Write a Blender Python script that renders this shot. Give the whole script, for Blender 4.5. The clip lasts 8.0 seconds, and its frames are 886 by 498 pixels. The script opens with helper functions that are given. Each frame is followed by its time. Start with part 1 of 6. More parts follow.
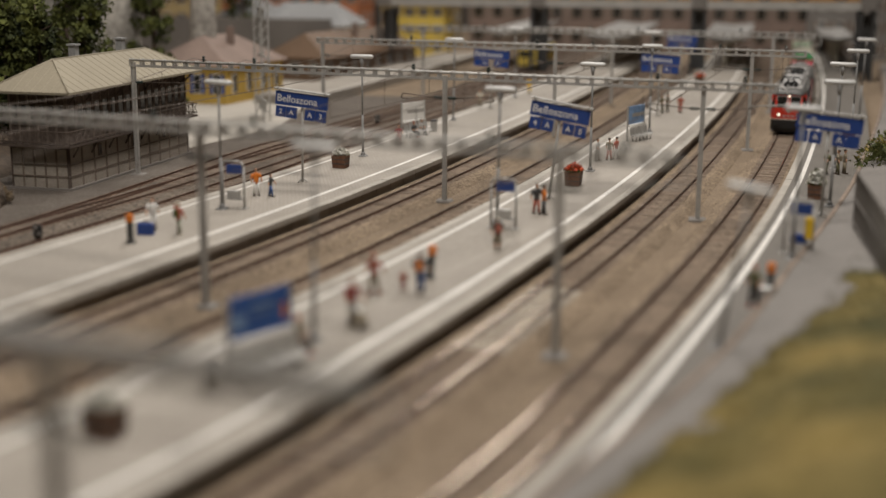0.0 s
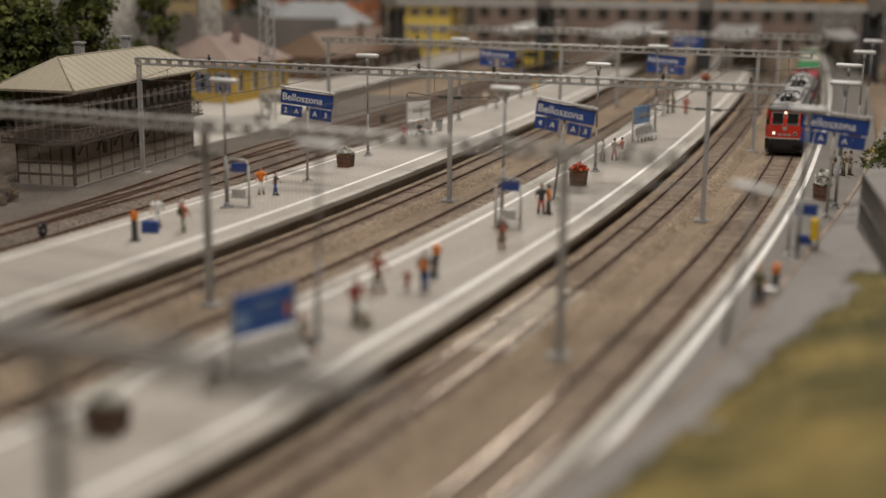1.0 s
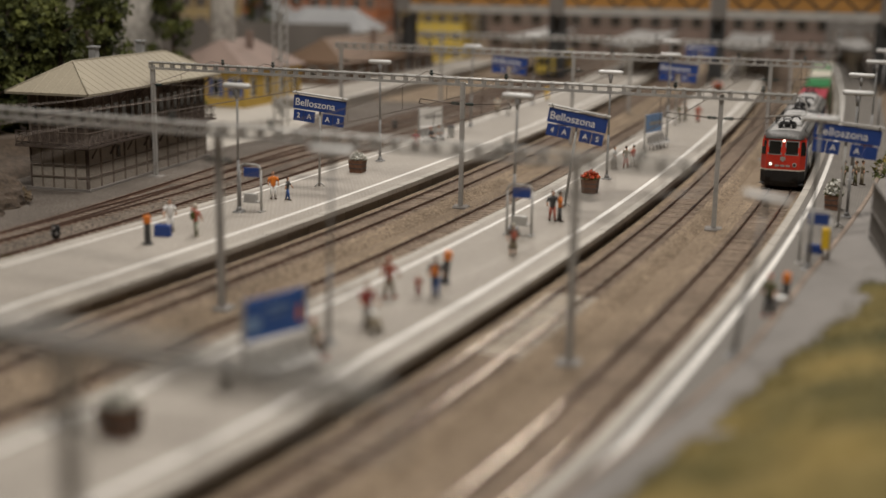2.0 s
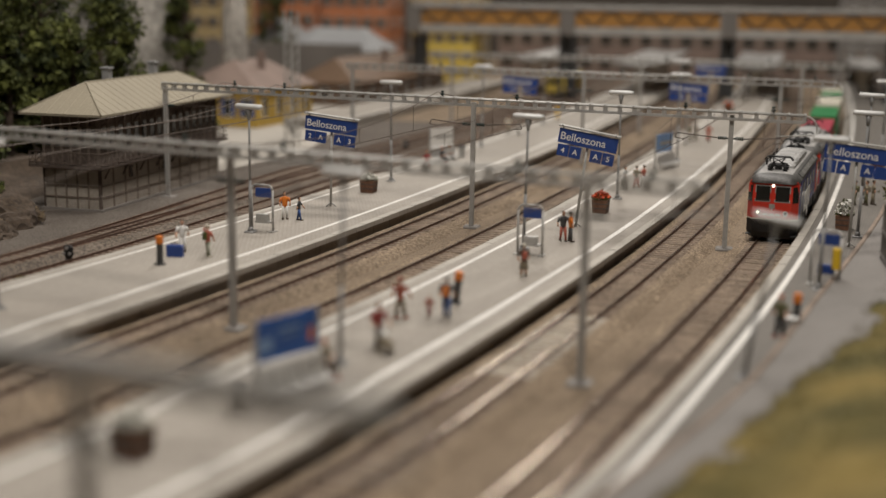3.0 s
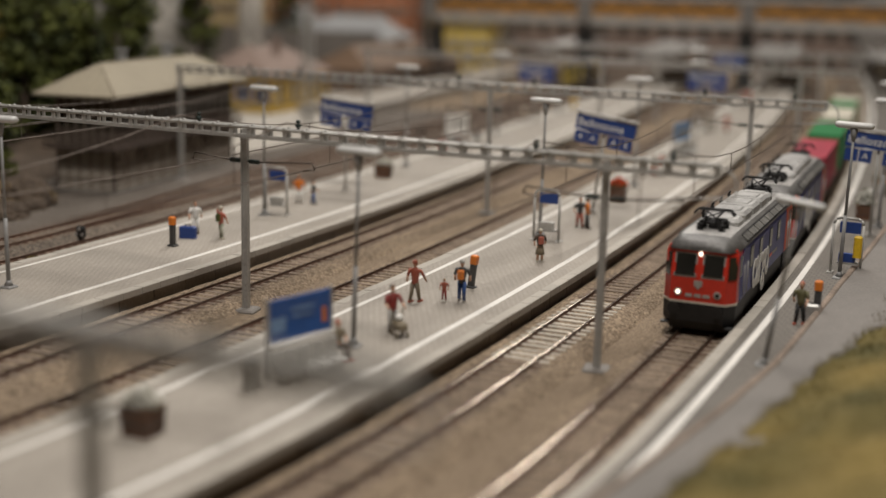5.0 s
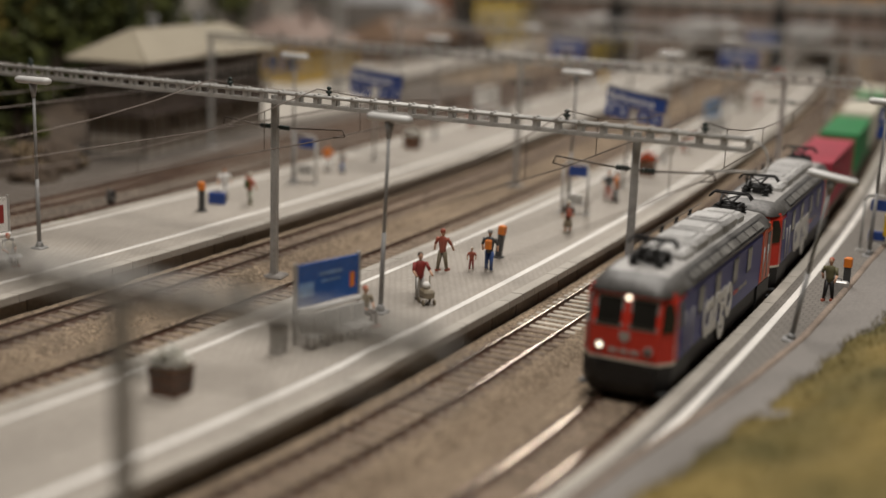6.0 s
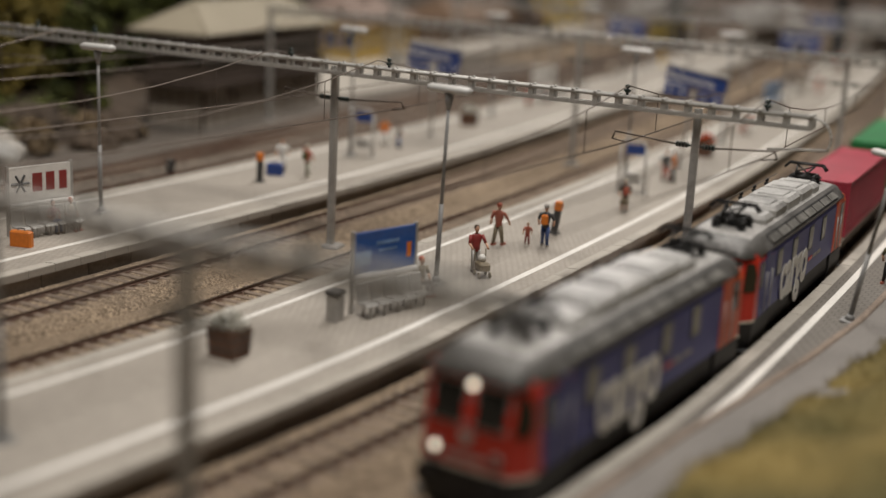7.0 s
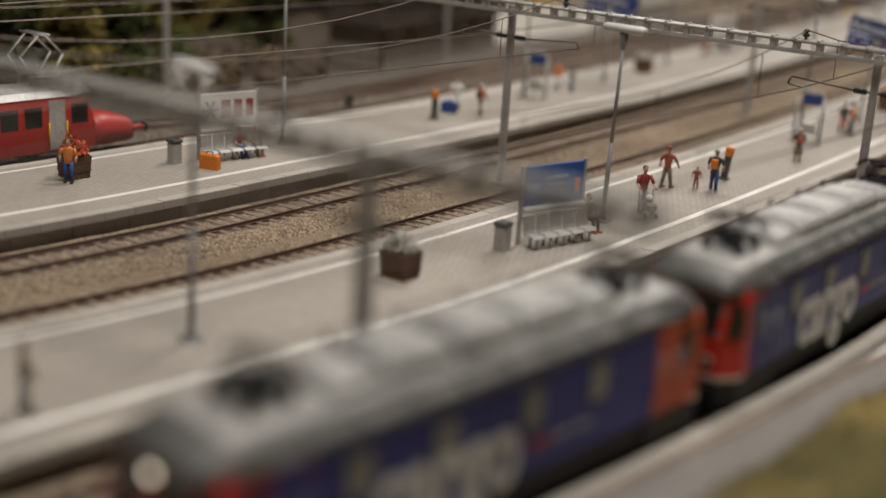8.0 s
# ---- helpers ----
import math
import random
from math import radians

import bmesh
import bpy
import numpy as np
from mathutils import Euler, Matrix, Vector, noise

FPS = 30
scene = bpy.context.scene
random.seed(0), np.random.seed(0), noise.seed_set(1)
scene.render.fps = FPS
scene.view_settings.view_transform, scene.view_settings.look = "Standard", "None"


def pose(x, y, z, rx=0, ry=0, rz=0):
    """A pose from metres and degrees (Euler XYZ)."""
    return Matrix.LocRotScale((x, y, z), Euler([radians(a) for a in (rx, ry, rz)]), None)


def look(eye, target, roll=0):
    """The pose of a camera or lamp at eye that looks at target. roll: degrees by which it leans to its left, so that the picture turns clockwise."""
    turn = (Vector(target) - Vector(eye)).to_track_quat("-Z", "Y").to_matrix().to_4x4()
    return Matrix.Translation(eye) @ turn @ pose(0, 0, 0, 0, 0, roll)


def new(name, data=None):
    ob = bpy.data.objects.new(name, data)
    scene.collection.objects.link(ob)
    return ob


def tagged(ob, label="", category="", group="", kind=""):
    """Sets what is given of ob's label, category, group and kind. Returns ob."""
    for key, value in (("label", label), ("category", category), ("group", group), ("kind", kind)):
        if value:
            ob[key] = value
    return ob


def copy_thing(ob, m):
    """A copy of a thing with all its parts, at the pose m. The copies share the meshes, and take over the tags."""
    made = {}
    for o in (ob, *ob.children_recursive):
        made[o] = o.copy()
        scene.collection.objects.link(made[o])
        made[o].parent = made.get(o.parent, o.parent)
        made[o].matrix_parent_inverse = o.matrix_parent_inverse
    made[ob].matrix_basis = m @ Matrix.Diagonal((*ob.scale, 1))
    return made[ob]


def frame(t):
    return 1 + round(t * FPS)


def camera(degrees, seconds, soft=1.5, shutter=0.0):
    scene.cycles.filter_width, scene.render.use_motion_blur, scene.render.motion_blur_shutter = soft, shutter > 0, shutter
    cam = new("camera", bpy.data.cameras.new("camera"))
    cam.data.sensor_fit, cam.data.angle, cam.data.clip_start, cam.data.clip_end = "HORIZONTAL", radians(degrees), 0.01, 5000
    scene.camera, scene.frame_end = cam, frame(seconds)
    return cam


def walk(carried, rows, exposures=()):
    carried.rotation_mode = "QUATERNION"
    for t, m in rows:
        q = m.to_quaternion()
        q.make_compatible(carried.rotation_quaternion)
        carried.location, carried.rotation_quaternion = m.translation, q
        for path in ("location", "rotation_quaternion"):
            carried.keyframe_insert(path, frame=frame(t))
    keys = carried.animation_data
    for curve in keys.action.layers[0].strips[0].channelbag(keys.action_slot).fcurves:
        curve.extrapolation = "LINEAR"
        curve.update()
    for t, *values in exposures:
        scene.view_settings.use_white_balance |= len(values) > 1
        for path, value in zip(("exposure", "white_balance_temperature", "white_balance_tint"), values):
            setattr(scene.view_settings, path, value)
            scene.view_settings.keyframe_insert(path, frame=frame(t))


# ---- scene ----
# A model railway at 1:87. Sizes below are those of the full-size railway in metres; S turns them into the model's.
S = 1 / 87
cam = camera(39, 8.0)
cam.data.dof.use_dof = True
cam.data.dof.aperture_fstop = 4.3
PATH = [
    (0.0, 0.8685, 1.4691, 14.8884, 11.132, -12.699, 0.290),
    (0.5, 0.8909, 1.4735, 14.8819, 11.196, -12.674, 0.340),
    (1.0, 0.8945, 1.5177, 14.8228, 11.367, -12.686, 0.522),
    (1.5, 0.8921, 1.4601, 14.8155, 11.612, -12.637, 0.759),
    (3.0, 0.9088, 1.1756, 14.9784, 12.372, -11.560, 0.805),
    (3.5, 0.8632, 1.4783, 14.8854, 12.491, -11.180, 0.607),
    (4.0, 0.7513, 1.6869, 14.7773, 12.525, -11.140, 0.717),
    (5.5, 0.6521, 1.7754, 14.2552, 13.459, -12.568, 1.758),
    (6.0, 0.6012, 1.6406, 14.1327, 14.135, -13.066, 2.196),
    (6.5, 0.5809, 1.5211, 14.0177, 14.880, -13.344, 2.463),
    (7.0, 0.4586, 1.3958, 13.7579, 16.493, -13.973, 2.965),
    (7.5, 0.3799, 0.6480, 13.3733, 21.540, -15.498, 3.652),
    (8.0, 0.9179, 0.0908, 13.4056, 24.219, -16.611, 3.564),
]


def aim(x, y, z, yaw, pitch, roll):
    eye = Vector((x, y, z)) * S
    a, p = radians(yaw), radians(pitch)
    return look(eye, eye + Vector((-math.sin(a) * math.cos(p), math.cos(a) * math.cos(p), math.sin(p))), roll)


walk(cam, [(row[0], aim(*row[1:])) for row in PATH])

# the focus puller's mark: the lens follows the train's approach, from the far portal to the near one
focus_mark = tagged(new("focus_mark"), kind="structure")
focus_mark.empty_display_size = 0.01
cam.data.dof.focus_object = focus_mark
FOCUS = [(0.0, 92), (1.5, 88), (3.0, 80), (3.5, 78), (4.0, 71), (5.5, 56), (6.0, 53), (7.0, 51), (8.0, 51)]

# ---- light: the hall's ceiling lamps over the layout ----
world = bpy.data.worlds.new("hall")
scene.world = world
world.use_nodes = True
world.node_tree.nodes["Background"].inputs[0].default_value = (0.9, 0.82, 0.72, 1)
world.node_tree.nodes["Background"].inputs[1].default_value = 0.006


def ceiling_lamp(x, y, z, sx, sy, watts, target):
    data = bpy.data.lights.new("ceiling_lamp", "AREA")
    data.shape, data.size, data.size_y, data.energy = "RECTANGLE", sx, sy, watts
    data.color = (1.0, 0.945, 0.88)
    new("ceiling_lamp", data).matrix_world = look((x, y, z), target)


ceiling_lamp(0.03, 0.12, 1.4, 0.4, 0.35, 14.0, (-0.12, 0.7, 0))
ceiling_lamp(-0.08, 1.1, 1.4, 0.35, 0.35, 9.4, (-0.1, 1.1, 0))
ceiling_lamp(-0.3, 2.05, 1.7, 0.4, 0.35, 17, (-0.3, 2.1, 0))
ceiling_lamp(-0.5, 3.3, 1.13, 0.26, 0.4, 7, (-0.3, 2.2, 0))
scene.view_settings.exposure = 0.0


# ---- materials ----
def mat(name, color, rough=0.6, metal=0.0, vary=0.25, grain=900, stain=25, bump=0.15, tint=None, emit=0.0, random_tint=0.0, spec=0.5, broad_share=0.5):
    m = bpy.data.materials.new(name)
    m.use_nodes = True
    nt = m.node_tree
    b = nt.nodes["Principled BSDF"]
    b.inputs["Roughness"].default_value, b.inputs["Metallic"].default_value = rough, metal
    b.inputs["Specular IOR Level"].default_value = spec
    co = nt.nodes.new("ShaderNodeTexCoord")
    fine, broad = nt.nodes.new("ShaderNodeTexNoise"), nt.nodes.new("ShaderNodeTexNoise")
    for n, s, d in ((fine, grain, 3), (broad, stain, 5)):
        n.inputs["Scale"].default_value, n.inputs["Detail"].default_value = s, d
        nt.links.new(co.outputs["Object"], n.inputs["Vector"])
    add = nt.nodes.new("ShaderNodeMath")
    add.operation = "MULTIPLY_ADD"
    add.inputs[1].default_value = 1 - broad_share
    half = nt.nodes.new("ShaderNodeMath")
    half.operation = "MULTIPLY"
    half.inputs[1].default_value = broad_share
    nt.links.new(broad.outputs["Fac"], half.inputs[0])
    nt.links.new(fine.outputs["Fac"], add.inputs[0])
    nt.links.new(half.outputs[0], add.inputs[2])
    value = add.outputs[0]
    if random_tint:
        info = nt.nodes.new("ShaderNodeObjectInfo")
        ra = nt.nodes.new("ShaderNodeMath")
        ra.operation = "MULTIPLY_ADD"
        ra.inputs[1].default_value = random_tint
        nt.links.new(info.outputs["Random"], ra.inputs[0])
        nt.links.new(value, ra.inputs[2])
        value = ra.outputs[0]
    ramp = nt.nodes.new("ShaderNodeMapRange")
    ramp.inputs["From Min"].default_value, ramp.inputs["From Max"].default_value = 0.37, 0.63 + random_tint
    nt.links.new(value, ramp.inputs["Value"])
    mix = nt.nodes.new("ShaderNodeMix")
    mix.data_type = "RGBA"
    lo = [c * (1 - vary) for c in color]
    hi = [min(1, c * (1 + vary)) for c in (tint or color)]
    mix.inputs["A"].default_value, mix.inputs["B"].default_value = (*lo, 1), (*hi, 1)
    nt.links.new(ramp.outputs[0], mix.inputs["Factor"])
    nt.links.new(mix.outputs["Result"], b.inputs["Base Color"])
    if bump:
        bp = nt.nodes.new("ShaderNodeBump")
        bp.inputs["Strength"].default_value, bp.inputs["Distance"].default_value = bump, 0.0006
        nt.links.new(fine.outputs["Fac"], bp.inputs["Height"])
        nt.links.new(bp.outputs[0], b.inputs["Normal"])
    if emit:
        b.inputs["Emission Color"].default_value, b.inputs["Emission Strength"].default_value = (*color, 1), emit
    return m


def paved(name, color, joint, cell, rough=0.75):
    """Small pavers laid along the platform's curve, by the mesh's own uv in metres."""
    m = mat(name, color, rough, 0, 0.16, 1300, 9, 0.1)
    nt = m.node_tree
    b = nt.nodes["Principled BSDF"]
    uv, brick = nt.nodes.new("ShaderNodeUVMap"), nt.nodes.new("ShaderNodeTexBrick")
    brick.inputs["Scale"].default_value = 1.0
    brick.inputs["Brick Width"].default_value, brick.inputs["Row Height"].default_value = cell, cell
    brick.inputs["Mortar Size"].default_value = cell * 0.09
    brick.inputs["Color1"].default_value = (1, 1, 1, 1)
    brick.inputs["Color2"].default_value = (0.88, 0.88, 0.88, 1)
    brick.inputs["Mortar"].default_value = (joint, joint, joint, 1)
    nt.links.new(uv.outputs[0], brick.inputs["Vector"])
    mul = nt.nodes.new("ShaderNodeMix")
    mul.data_type, mul.blend_type = "RGBA", "MULTIPLY"
    mul.inputs["Factor"].default_value = 1
    base = b.inputs["Base Color"].links[0].from_socket
    nt.links.new(base, mul.inputs["A"])
    nt.links.new(brick.outputs["Color"], mul.inputs["B"])
    nt.links.new(mul.outputs["Result"], b.inputs["Base Color"])
    bp = nt.nodes.new("ShaderNodeBump")
    bp.inputs["Strength"].default_value, bp.inputs["Distance"].default_value = 0.5, 0.0005
    bp.invert = True
    nt.links.new(brick.outputs["Fac"], bp.inputs["Height"])
    nt.links.new(bp.outputs[0], b.inputs["Normal"])
    return m


def pebbled(name, dark, light, scale, rough=0.9):
    """Fine model ballast: cells of stones of several browns."""
    m = bpy.data.materials.new(name)
    m.use_nodes = True
    nt = m.node_tree
    b = nt.nodes["Principled BSDF"]
    b.inputs["Roughness"].default_value = rough
    b.inputs["Specular IOR Level"].default_value = 0.25
    co, vo, no = nt.nodes.new("ShaderNodeTexCoord"), nt.nodes.new("ShaderNodeTexVoronoi"), nt.nodes.new("ShaderNodeTexNoise")
    vo.inputs["Scale"].default_value, no.inputs["Scale"].default_value = scale, 14
    no.inputs["Detail"].default_value = 6
    for n in (vo, no):
        nt.links.new(co.outputs["Object"], n.inputs["Vector"])
    sep = nt.nodes.new("ShaderNodeSeparateColor")
    nt.links.new(vo.outputs["Color"], sep.inputs[0])
    avg = nt.nodes.new("ShaderNodeMath")
    avg.operation = "MULTIPLY"
    nt.links.new(sep.outputs[0], avg.inputs[0])
    nt.links.new(no.outputs["Fac"], avg.inputs[1])
    ramp = nt.nodes.new("ShaderNodeMapRange")
    ramp.inputs["From Min"].default_value, ramp.inputs["From Max"].default_value = 0.05, 0.55
    nt.links.new(avg.outputs[0], ramp.inputs["Value"])
    mix = nt.nodes.new("ShaderNodeMix")
    mix.data_type = "RGBA"
    mix.inputs["A"].default_value, mix.inputs["B"].default_value = (*dark, 1), (*light, 1)
    nt.links.new(ramp.outputs[0], mix.inputs["Factor"])
    nt.links.new(mix.outputs["Result"], b.inputs["Base Color"])
    bp = nt.nodes.new("ShaderNodeBump")
    bp.inputs["Strength"].default_value, bp.inputs["Distance"].default_value = 0.8, 0.001
    nt.links.new(vo.outputs["Distance"], bp.inputs["Height"])
    nt.links.new(bp.outputs[0], b.inputs["Normal"])
    return m


M = {
    "sand": pebbled("sandy_ground", (0.2, 0.148, 0.102), (0.385, 0.295, 0.205), 1500),
    "ballast": pebbled("ballast_stone", (0.15, 0.11, 0.075), (0.45, 0.345, 0.24), 1000),
    "rusty_ballast": pebbled("rust_stained_ballast", (0.075, 0.045, 0.03), (0.21, 0.135, 0.09), 900),
    "yard_ballast": pebbled("dark_yard_ballast", (0.075, 0.06, 0.048), (0.27, 0.22, 0.175), 900),
    "yard_soil": pebbled("grey_brown_yard_soil", (0.1, 0.084, 0.07), (0.22, 0.188, 0.16), 1300),
    "stone": mat("loose_ballast", (0.28, 0.212, 0.15), 0.9, 0, 0.6, 500, 60, 0.2),
    "rail": mat("rusty_rail", (0.115, 0.06, 0.038), 0.55, 0.3, 0.3, 700, 30),
    "rail_top": mat("worn_rail_head", (0.5, 0.42, 0.33), 0.16, 0.95, 0.35, 900, 20),
    "sleeper": mat("dark_sleeper", (0.2, 0.15, 0.112), 0.85, 0, 0.35, 900, 40, 0.3, random_tint=0.3),
    "pale_sleeper": mat("pale_concrete_sleeper", (0.48, 0.43, 0.36), 0.85, 0, 0.3, 900, 40, 0.3, random_tint=0.4),
    "paving": paved("platform_paving", (0.38, 0.34, 0.292), 0.72, 0.26),
    "dark_paving": paved("side_platform_paving", (0.18, 0.161, 0.139), 0.6, 0.34),
    "slab": mat("platform_edge_concrete", (0.42, 0.385, 0.335), 0.8, 0, 0.14, 900, 25, 0.15, random_tint=0.2),
    "face": mat("platform_wall_concrete", (0.27, 0.235, 0.195), 0.9, 0, 0.3, 600, 30, 0.3, random_tint=0.25),
    "line": mat("white_line_paint", (0.74, 0.71, 0.66), 0.6, 0, 0.1, 900, 30, 0.05),
    "concrete": mat("grey_concrete", (0.195, 0.178, 0.162), 0.85, 0, 0.16, 700, 18, 0.2),
    "rusty": mat("rust_brown_edge", (0.24, 0.185, 0.145), 0.9, 0, 0.35, 600, 40, 0.3),
    "grass": mat("straw_grass_mat", (0.062, 0.066, 0.014), 0.95, 0, 0.4, 700, 14, 0.8, tint=(0.155, 0.112, 0.032), broad_share=0.9),
    "blade": mat("grass_fibre", (0.06, 0.068, 0.014), 0.9, 0, 0.4, 200, 14, 0, tint=(0.17, 0.125, 0.036), broad_share=0.9),
    "steel": mat("galvanised_grey_paint", (0.43, 0.415, 0.39), 0.5, 0.2, 0.16, 600, 60, 0.05),
    "pole_grey": mat("dull_grey_pole_paint", (0.27, 0.265, 0.258), 0.55, 0.15, 0.14, 600, 60, 0.05),
    "wire": mat("dark_wire", (0.16, 0.13, 0.11), 0.5, 0.6, 0.1, 500, 50, 0),
    "insulator": mat("green_black_insulator", (0.02, 0.035, 0.03), 0.35, 0, 0.2, 500, 50, 0),
    "lamp_white": mat("lamp_head_grey", (0.56, 0.55, 0.53), 0.4, 0, 0.08, 500, 50, 0),
    "blue": mat("sign_blue_enamel", (0.02, 0.055, 0.23), 0.4, 0, 0.12, 500, 40, 0),
    "poster_blue": mat("poster_blue", (0.02, 0.1, 0.36), 0.45, 0, 0.15, 500, 60, 0),
    "pale_blue": mat("poster_pale_blue", (0.2, 0.33, 0.55), 0.5, 0, 0.3, 300, 60, 0),
    "white": mat("white_enamel", (0.78, 0.76, 0.72), 0.5, 0, 0.06, 500, 50, 0),
    "cream": mat("cream_plastic", (0.62, 0.57, 0.47), 0.5, 0, 0.1, 500, 50, 0),
    "orange": mat("orange_plastic", (0.72, 0.2, 0.02), 0.45, 0, 0.12, 500, 50, 0),
    "yellow": mat("yellow_plastic", (0.72, 0.46, 0.02), 0.45, 0, 0.12, 500, 50, 0),
    "black": mat("black_underframe", (0.012, 0.011, 0.011), 0.55, 0, 0.3, 600, 50, 0.1),
    "dark": mat("dark_grey_plastic", (0.05, 0.05, 0.05), 0.5, 0, 0.25, 600, 50, 0.05),
    "red": mat("locomotive_red", (0.55, 0.035, 0.018), 0.35, 0, 0.12, 400, 20, 0),
    "orange_red": mat("locomotive_end_orange_red", (0.62, 0.1, 0.028), 0.4, 0, 0.12, 400, 20, 0),
    "loco_blue": mat("locomotive_blue", (0.036, 0.043, 0.225), 0.42, 0, 0.15, 400, 20, 0),
    "roof_grey": mat("weathered_roof_grey", (0.36, 0.347, 0.33), 0.5, 0.1, 0.35, 500, 30, 0.1),
    "hatch": mat("grey_hatch_paint", (0.42, 0.41, 0.395), 0.5, 0.1, 0.25, 500, 60, 0.08),
    # greys for the roof's slopes: soot, with the shade of the slope painted in
    "roof_dark": mat("shaded_sooty_roof_grey", (0.115, 0.11, 0.104), 0.5, 0.1, 0.4, 500, 30, 0.1),
    "roof_panel": mat("shaded_sooty_louvre_grey", (0.17, 0.163, 0.15), 0.55, 0.1, 0.45, 500, 60, 0.1),
    "silver": mat("silver_roof_box", (0.5, 0.49, 0.47), 0.4, 0.5, 0.2, 500, 40, 0.05),
    "glass": mat("dark_window_glass", (0.022, 0.021, 0.018), 0.1, 0, 0.2, 100, 20, 0),
    "headlight": mat("headlight_glow", (1.0, 0.9, 0.7), 0.3, 0, 0.0, 100, 20, 0, emit=2.2),
    # plain pale grey for the locomotive's side window panes
    "pale_pane": mat("pale_window_pane", (0.3, 0.29, 0.25), 0.25, 0, 0.25, 300, 40, 0),
    "rubber": mat("grey_window_rubber", (0.33, 0.31, 0.29), 0.6, 0, 0.1, 500, 50, 0),
    "container_red": mat("container_crimson", (0.36, 0.035, 0.06), 0.5, 0, 0.2, 400, 25, 0.05),
    "container_green": mat("container_green", (0.02, 0.2, 0.06), 0.5, 0, 0.2, 400, 25, 0.05),
    "container_cream": mat("container_cream", (0.6, 0.56, 0.46), 0.55, 0, 0.15, 400, 25, 0.05),
    "railcar_red": mat("railcar_red", (0.4, 0.034, 0.026), 0.42, 0, 0.12, 400, 20, 0),
    "timber": mat("grey_weathered_timber", (0.16, 0.125, 0.098), 0.85, 0, 0.3, 500, 40, 0.3, random_tint=0.2),
    "dark_timber": mat("dark_brown_timber", (0.095, 0.07, 0.055), 0.85, 0, 0.3, 500, 40, 0.3),
    "plank": mat("pale_grey_boarding", (0.38, 0.335, 0.28), 0.85, 0, 0.25, 500, 30, 0.25, random_tint=0.2),
    "roof_tan": mat("tan_roof_sheet", (0.3, 0.26, 0.19), 0.75, 0, 0.14, 500, 18, 0.15, random_tint=0.15),
    "rock": mat("pale_grey_plaster_rock", (0.4, 0.37, 0.33), 0.9, 0, 0.4, 120, 18, 0.8),
    "earth": mat("brown_earth", (0.075, 0.053, 0.036), 0.95, 0, 0.45, 300, 20, 0.8),
    "trunk": mat("tree_bark", (0.08, 0.055, 0.038), 0.9, 0, 0.4, 300, 40, 0.4),
    "leaf": mat("dark_green_foliage", (0.02, 0.036, 0.009), 0.85, 0, 0.5, 150, 45, 0, tint=(0.092, 0.1, 0.02), broad_share=0.7),
    "leaf_dry": mat("olive_yellow_foliage", (0.1, 0.095, 0.018), 0.85, 0, 0.5, 150, 30, 0, tint=(0.2, 0.15, 0.03)),
    "dry_grass": mat("dry_tan_grass", (0.16, 0.115, 0.065), 0.9, 0, 0.45, 150, 40, 0, tint=(0.27, 0.2, 0.12)),
    "leaf_pot": mat("pale_flower_leaf", (0.2, 0.23, 0.13), 0.8, 0, 0.5, 150, 30, 0, tint=(0.55, 0.53, 0.45)),
    "flower_red": mat("orange_red_flowers", (0.62, 0.09, 0.025), 0.7, 0, 0.4, 200, 30, 0),
    "flower_white": mat("white_flowers", (0.68, 0.66, 0.6), 0.7, 0, 0.25, 200, 30, 0),
    "brown_box": mat("brown_planter_wood", (0.15, 0.072, 0.04), 0.75, 0, 0.3, 500, 40, 0.2),
    "skin": mat("figurine_skin_paint", (0.55, 0.31, 0.2), 0.6, 0, 0.1, 500, 50, 0),
    "jeans": mat("figurine_blue_paint", (0.03, 0.08, 0.25), 0.6, 0, 0.15, 500, 50, 0),
    "maroon": mat("figurine_maroon_paint", (0.26, 0.03, 0.025), 0.6, 0, 0.15, 500, 50, 0),
    "rust_shirt": mat("figurine_rust_paint", (0.4, 0.1, 0.06), 0.6, 0, 0.15, 500, 50, 0),
    "khaki": mat("figurine_khaki_paint", (0.22, 0.18, 0.12), 0.6, 0, 0.15, 500, 50, 0),
    "olive": mat("figurine_olive_paint", (0.12, 0.11, 0.05), 0.6, 0, 0.15, 500, 50, 0),
    "hair": mat("figurine_brown_paint", (0.06, 0.035, 0.02), 0.6, 0, 0.15, 500, 50, 0),
    "ochre": mat("ochre_render", (0.5, 0.33, 0.07), 0.85, 0, 0.15, 400, 15, 0.1),
    "pale_yellow": mat("pale_yellow_render", (0.5, 0.38, 0.19), 0.85, 0, 0.12, 400, 15, 0.1),
    "yellow_wall": mat("bright_yellow_render", (0.7, 0.52, 0.1), 0.85, 0, 0.12, 400, 15, 0.1),
    "salmon": mat("salmon_orange_render", (0.5, 0.19, 0.085), 0.85, 0, 0.15, 400, 15, 0.1),
    "brown_roof": mat("brown_roof_tile", (0.24, 0.175, 0.145), 0.85, 0, 0.2, 400, 20, 0.2),
    "grey_roof": mat("grey_slate_roof", (0.3, 0.3, 0.3), 0.8, 0, 0.2, 400, 20, 0.2),
    "bridge_panel": mat("orange_brown_panel", (0.42, 0.21, 0.055), 0.8, 0, 0.2, 400, 20, 0.1),
    "hall_wall": mat("dim_hall_wall", (0.085, 0.072, 0.06), 0.9, 0, 0.2, 40, 3, 0.1),
    "shutter": mat("brown_shutter", (0.14, 0.085, 0.05), 0.7, 0, 0.2, 400, 20, 0),
}


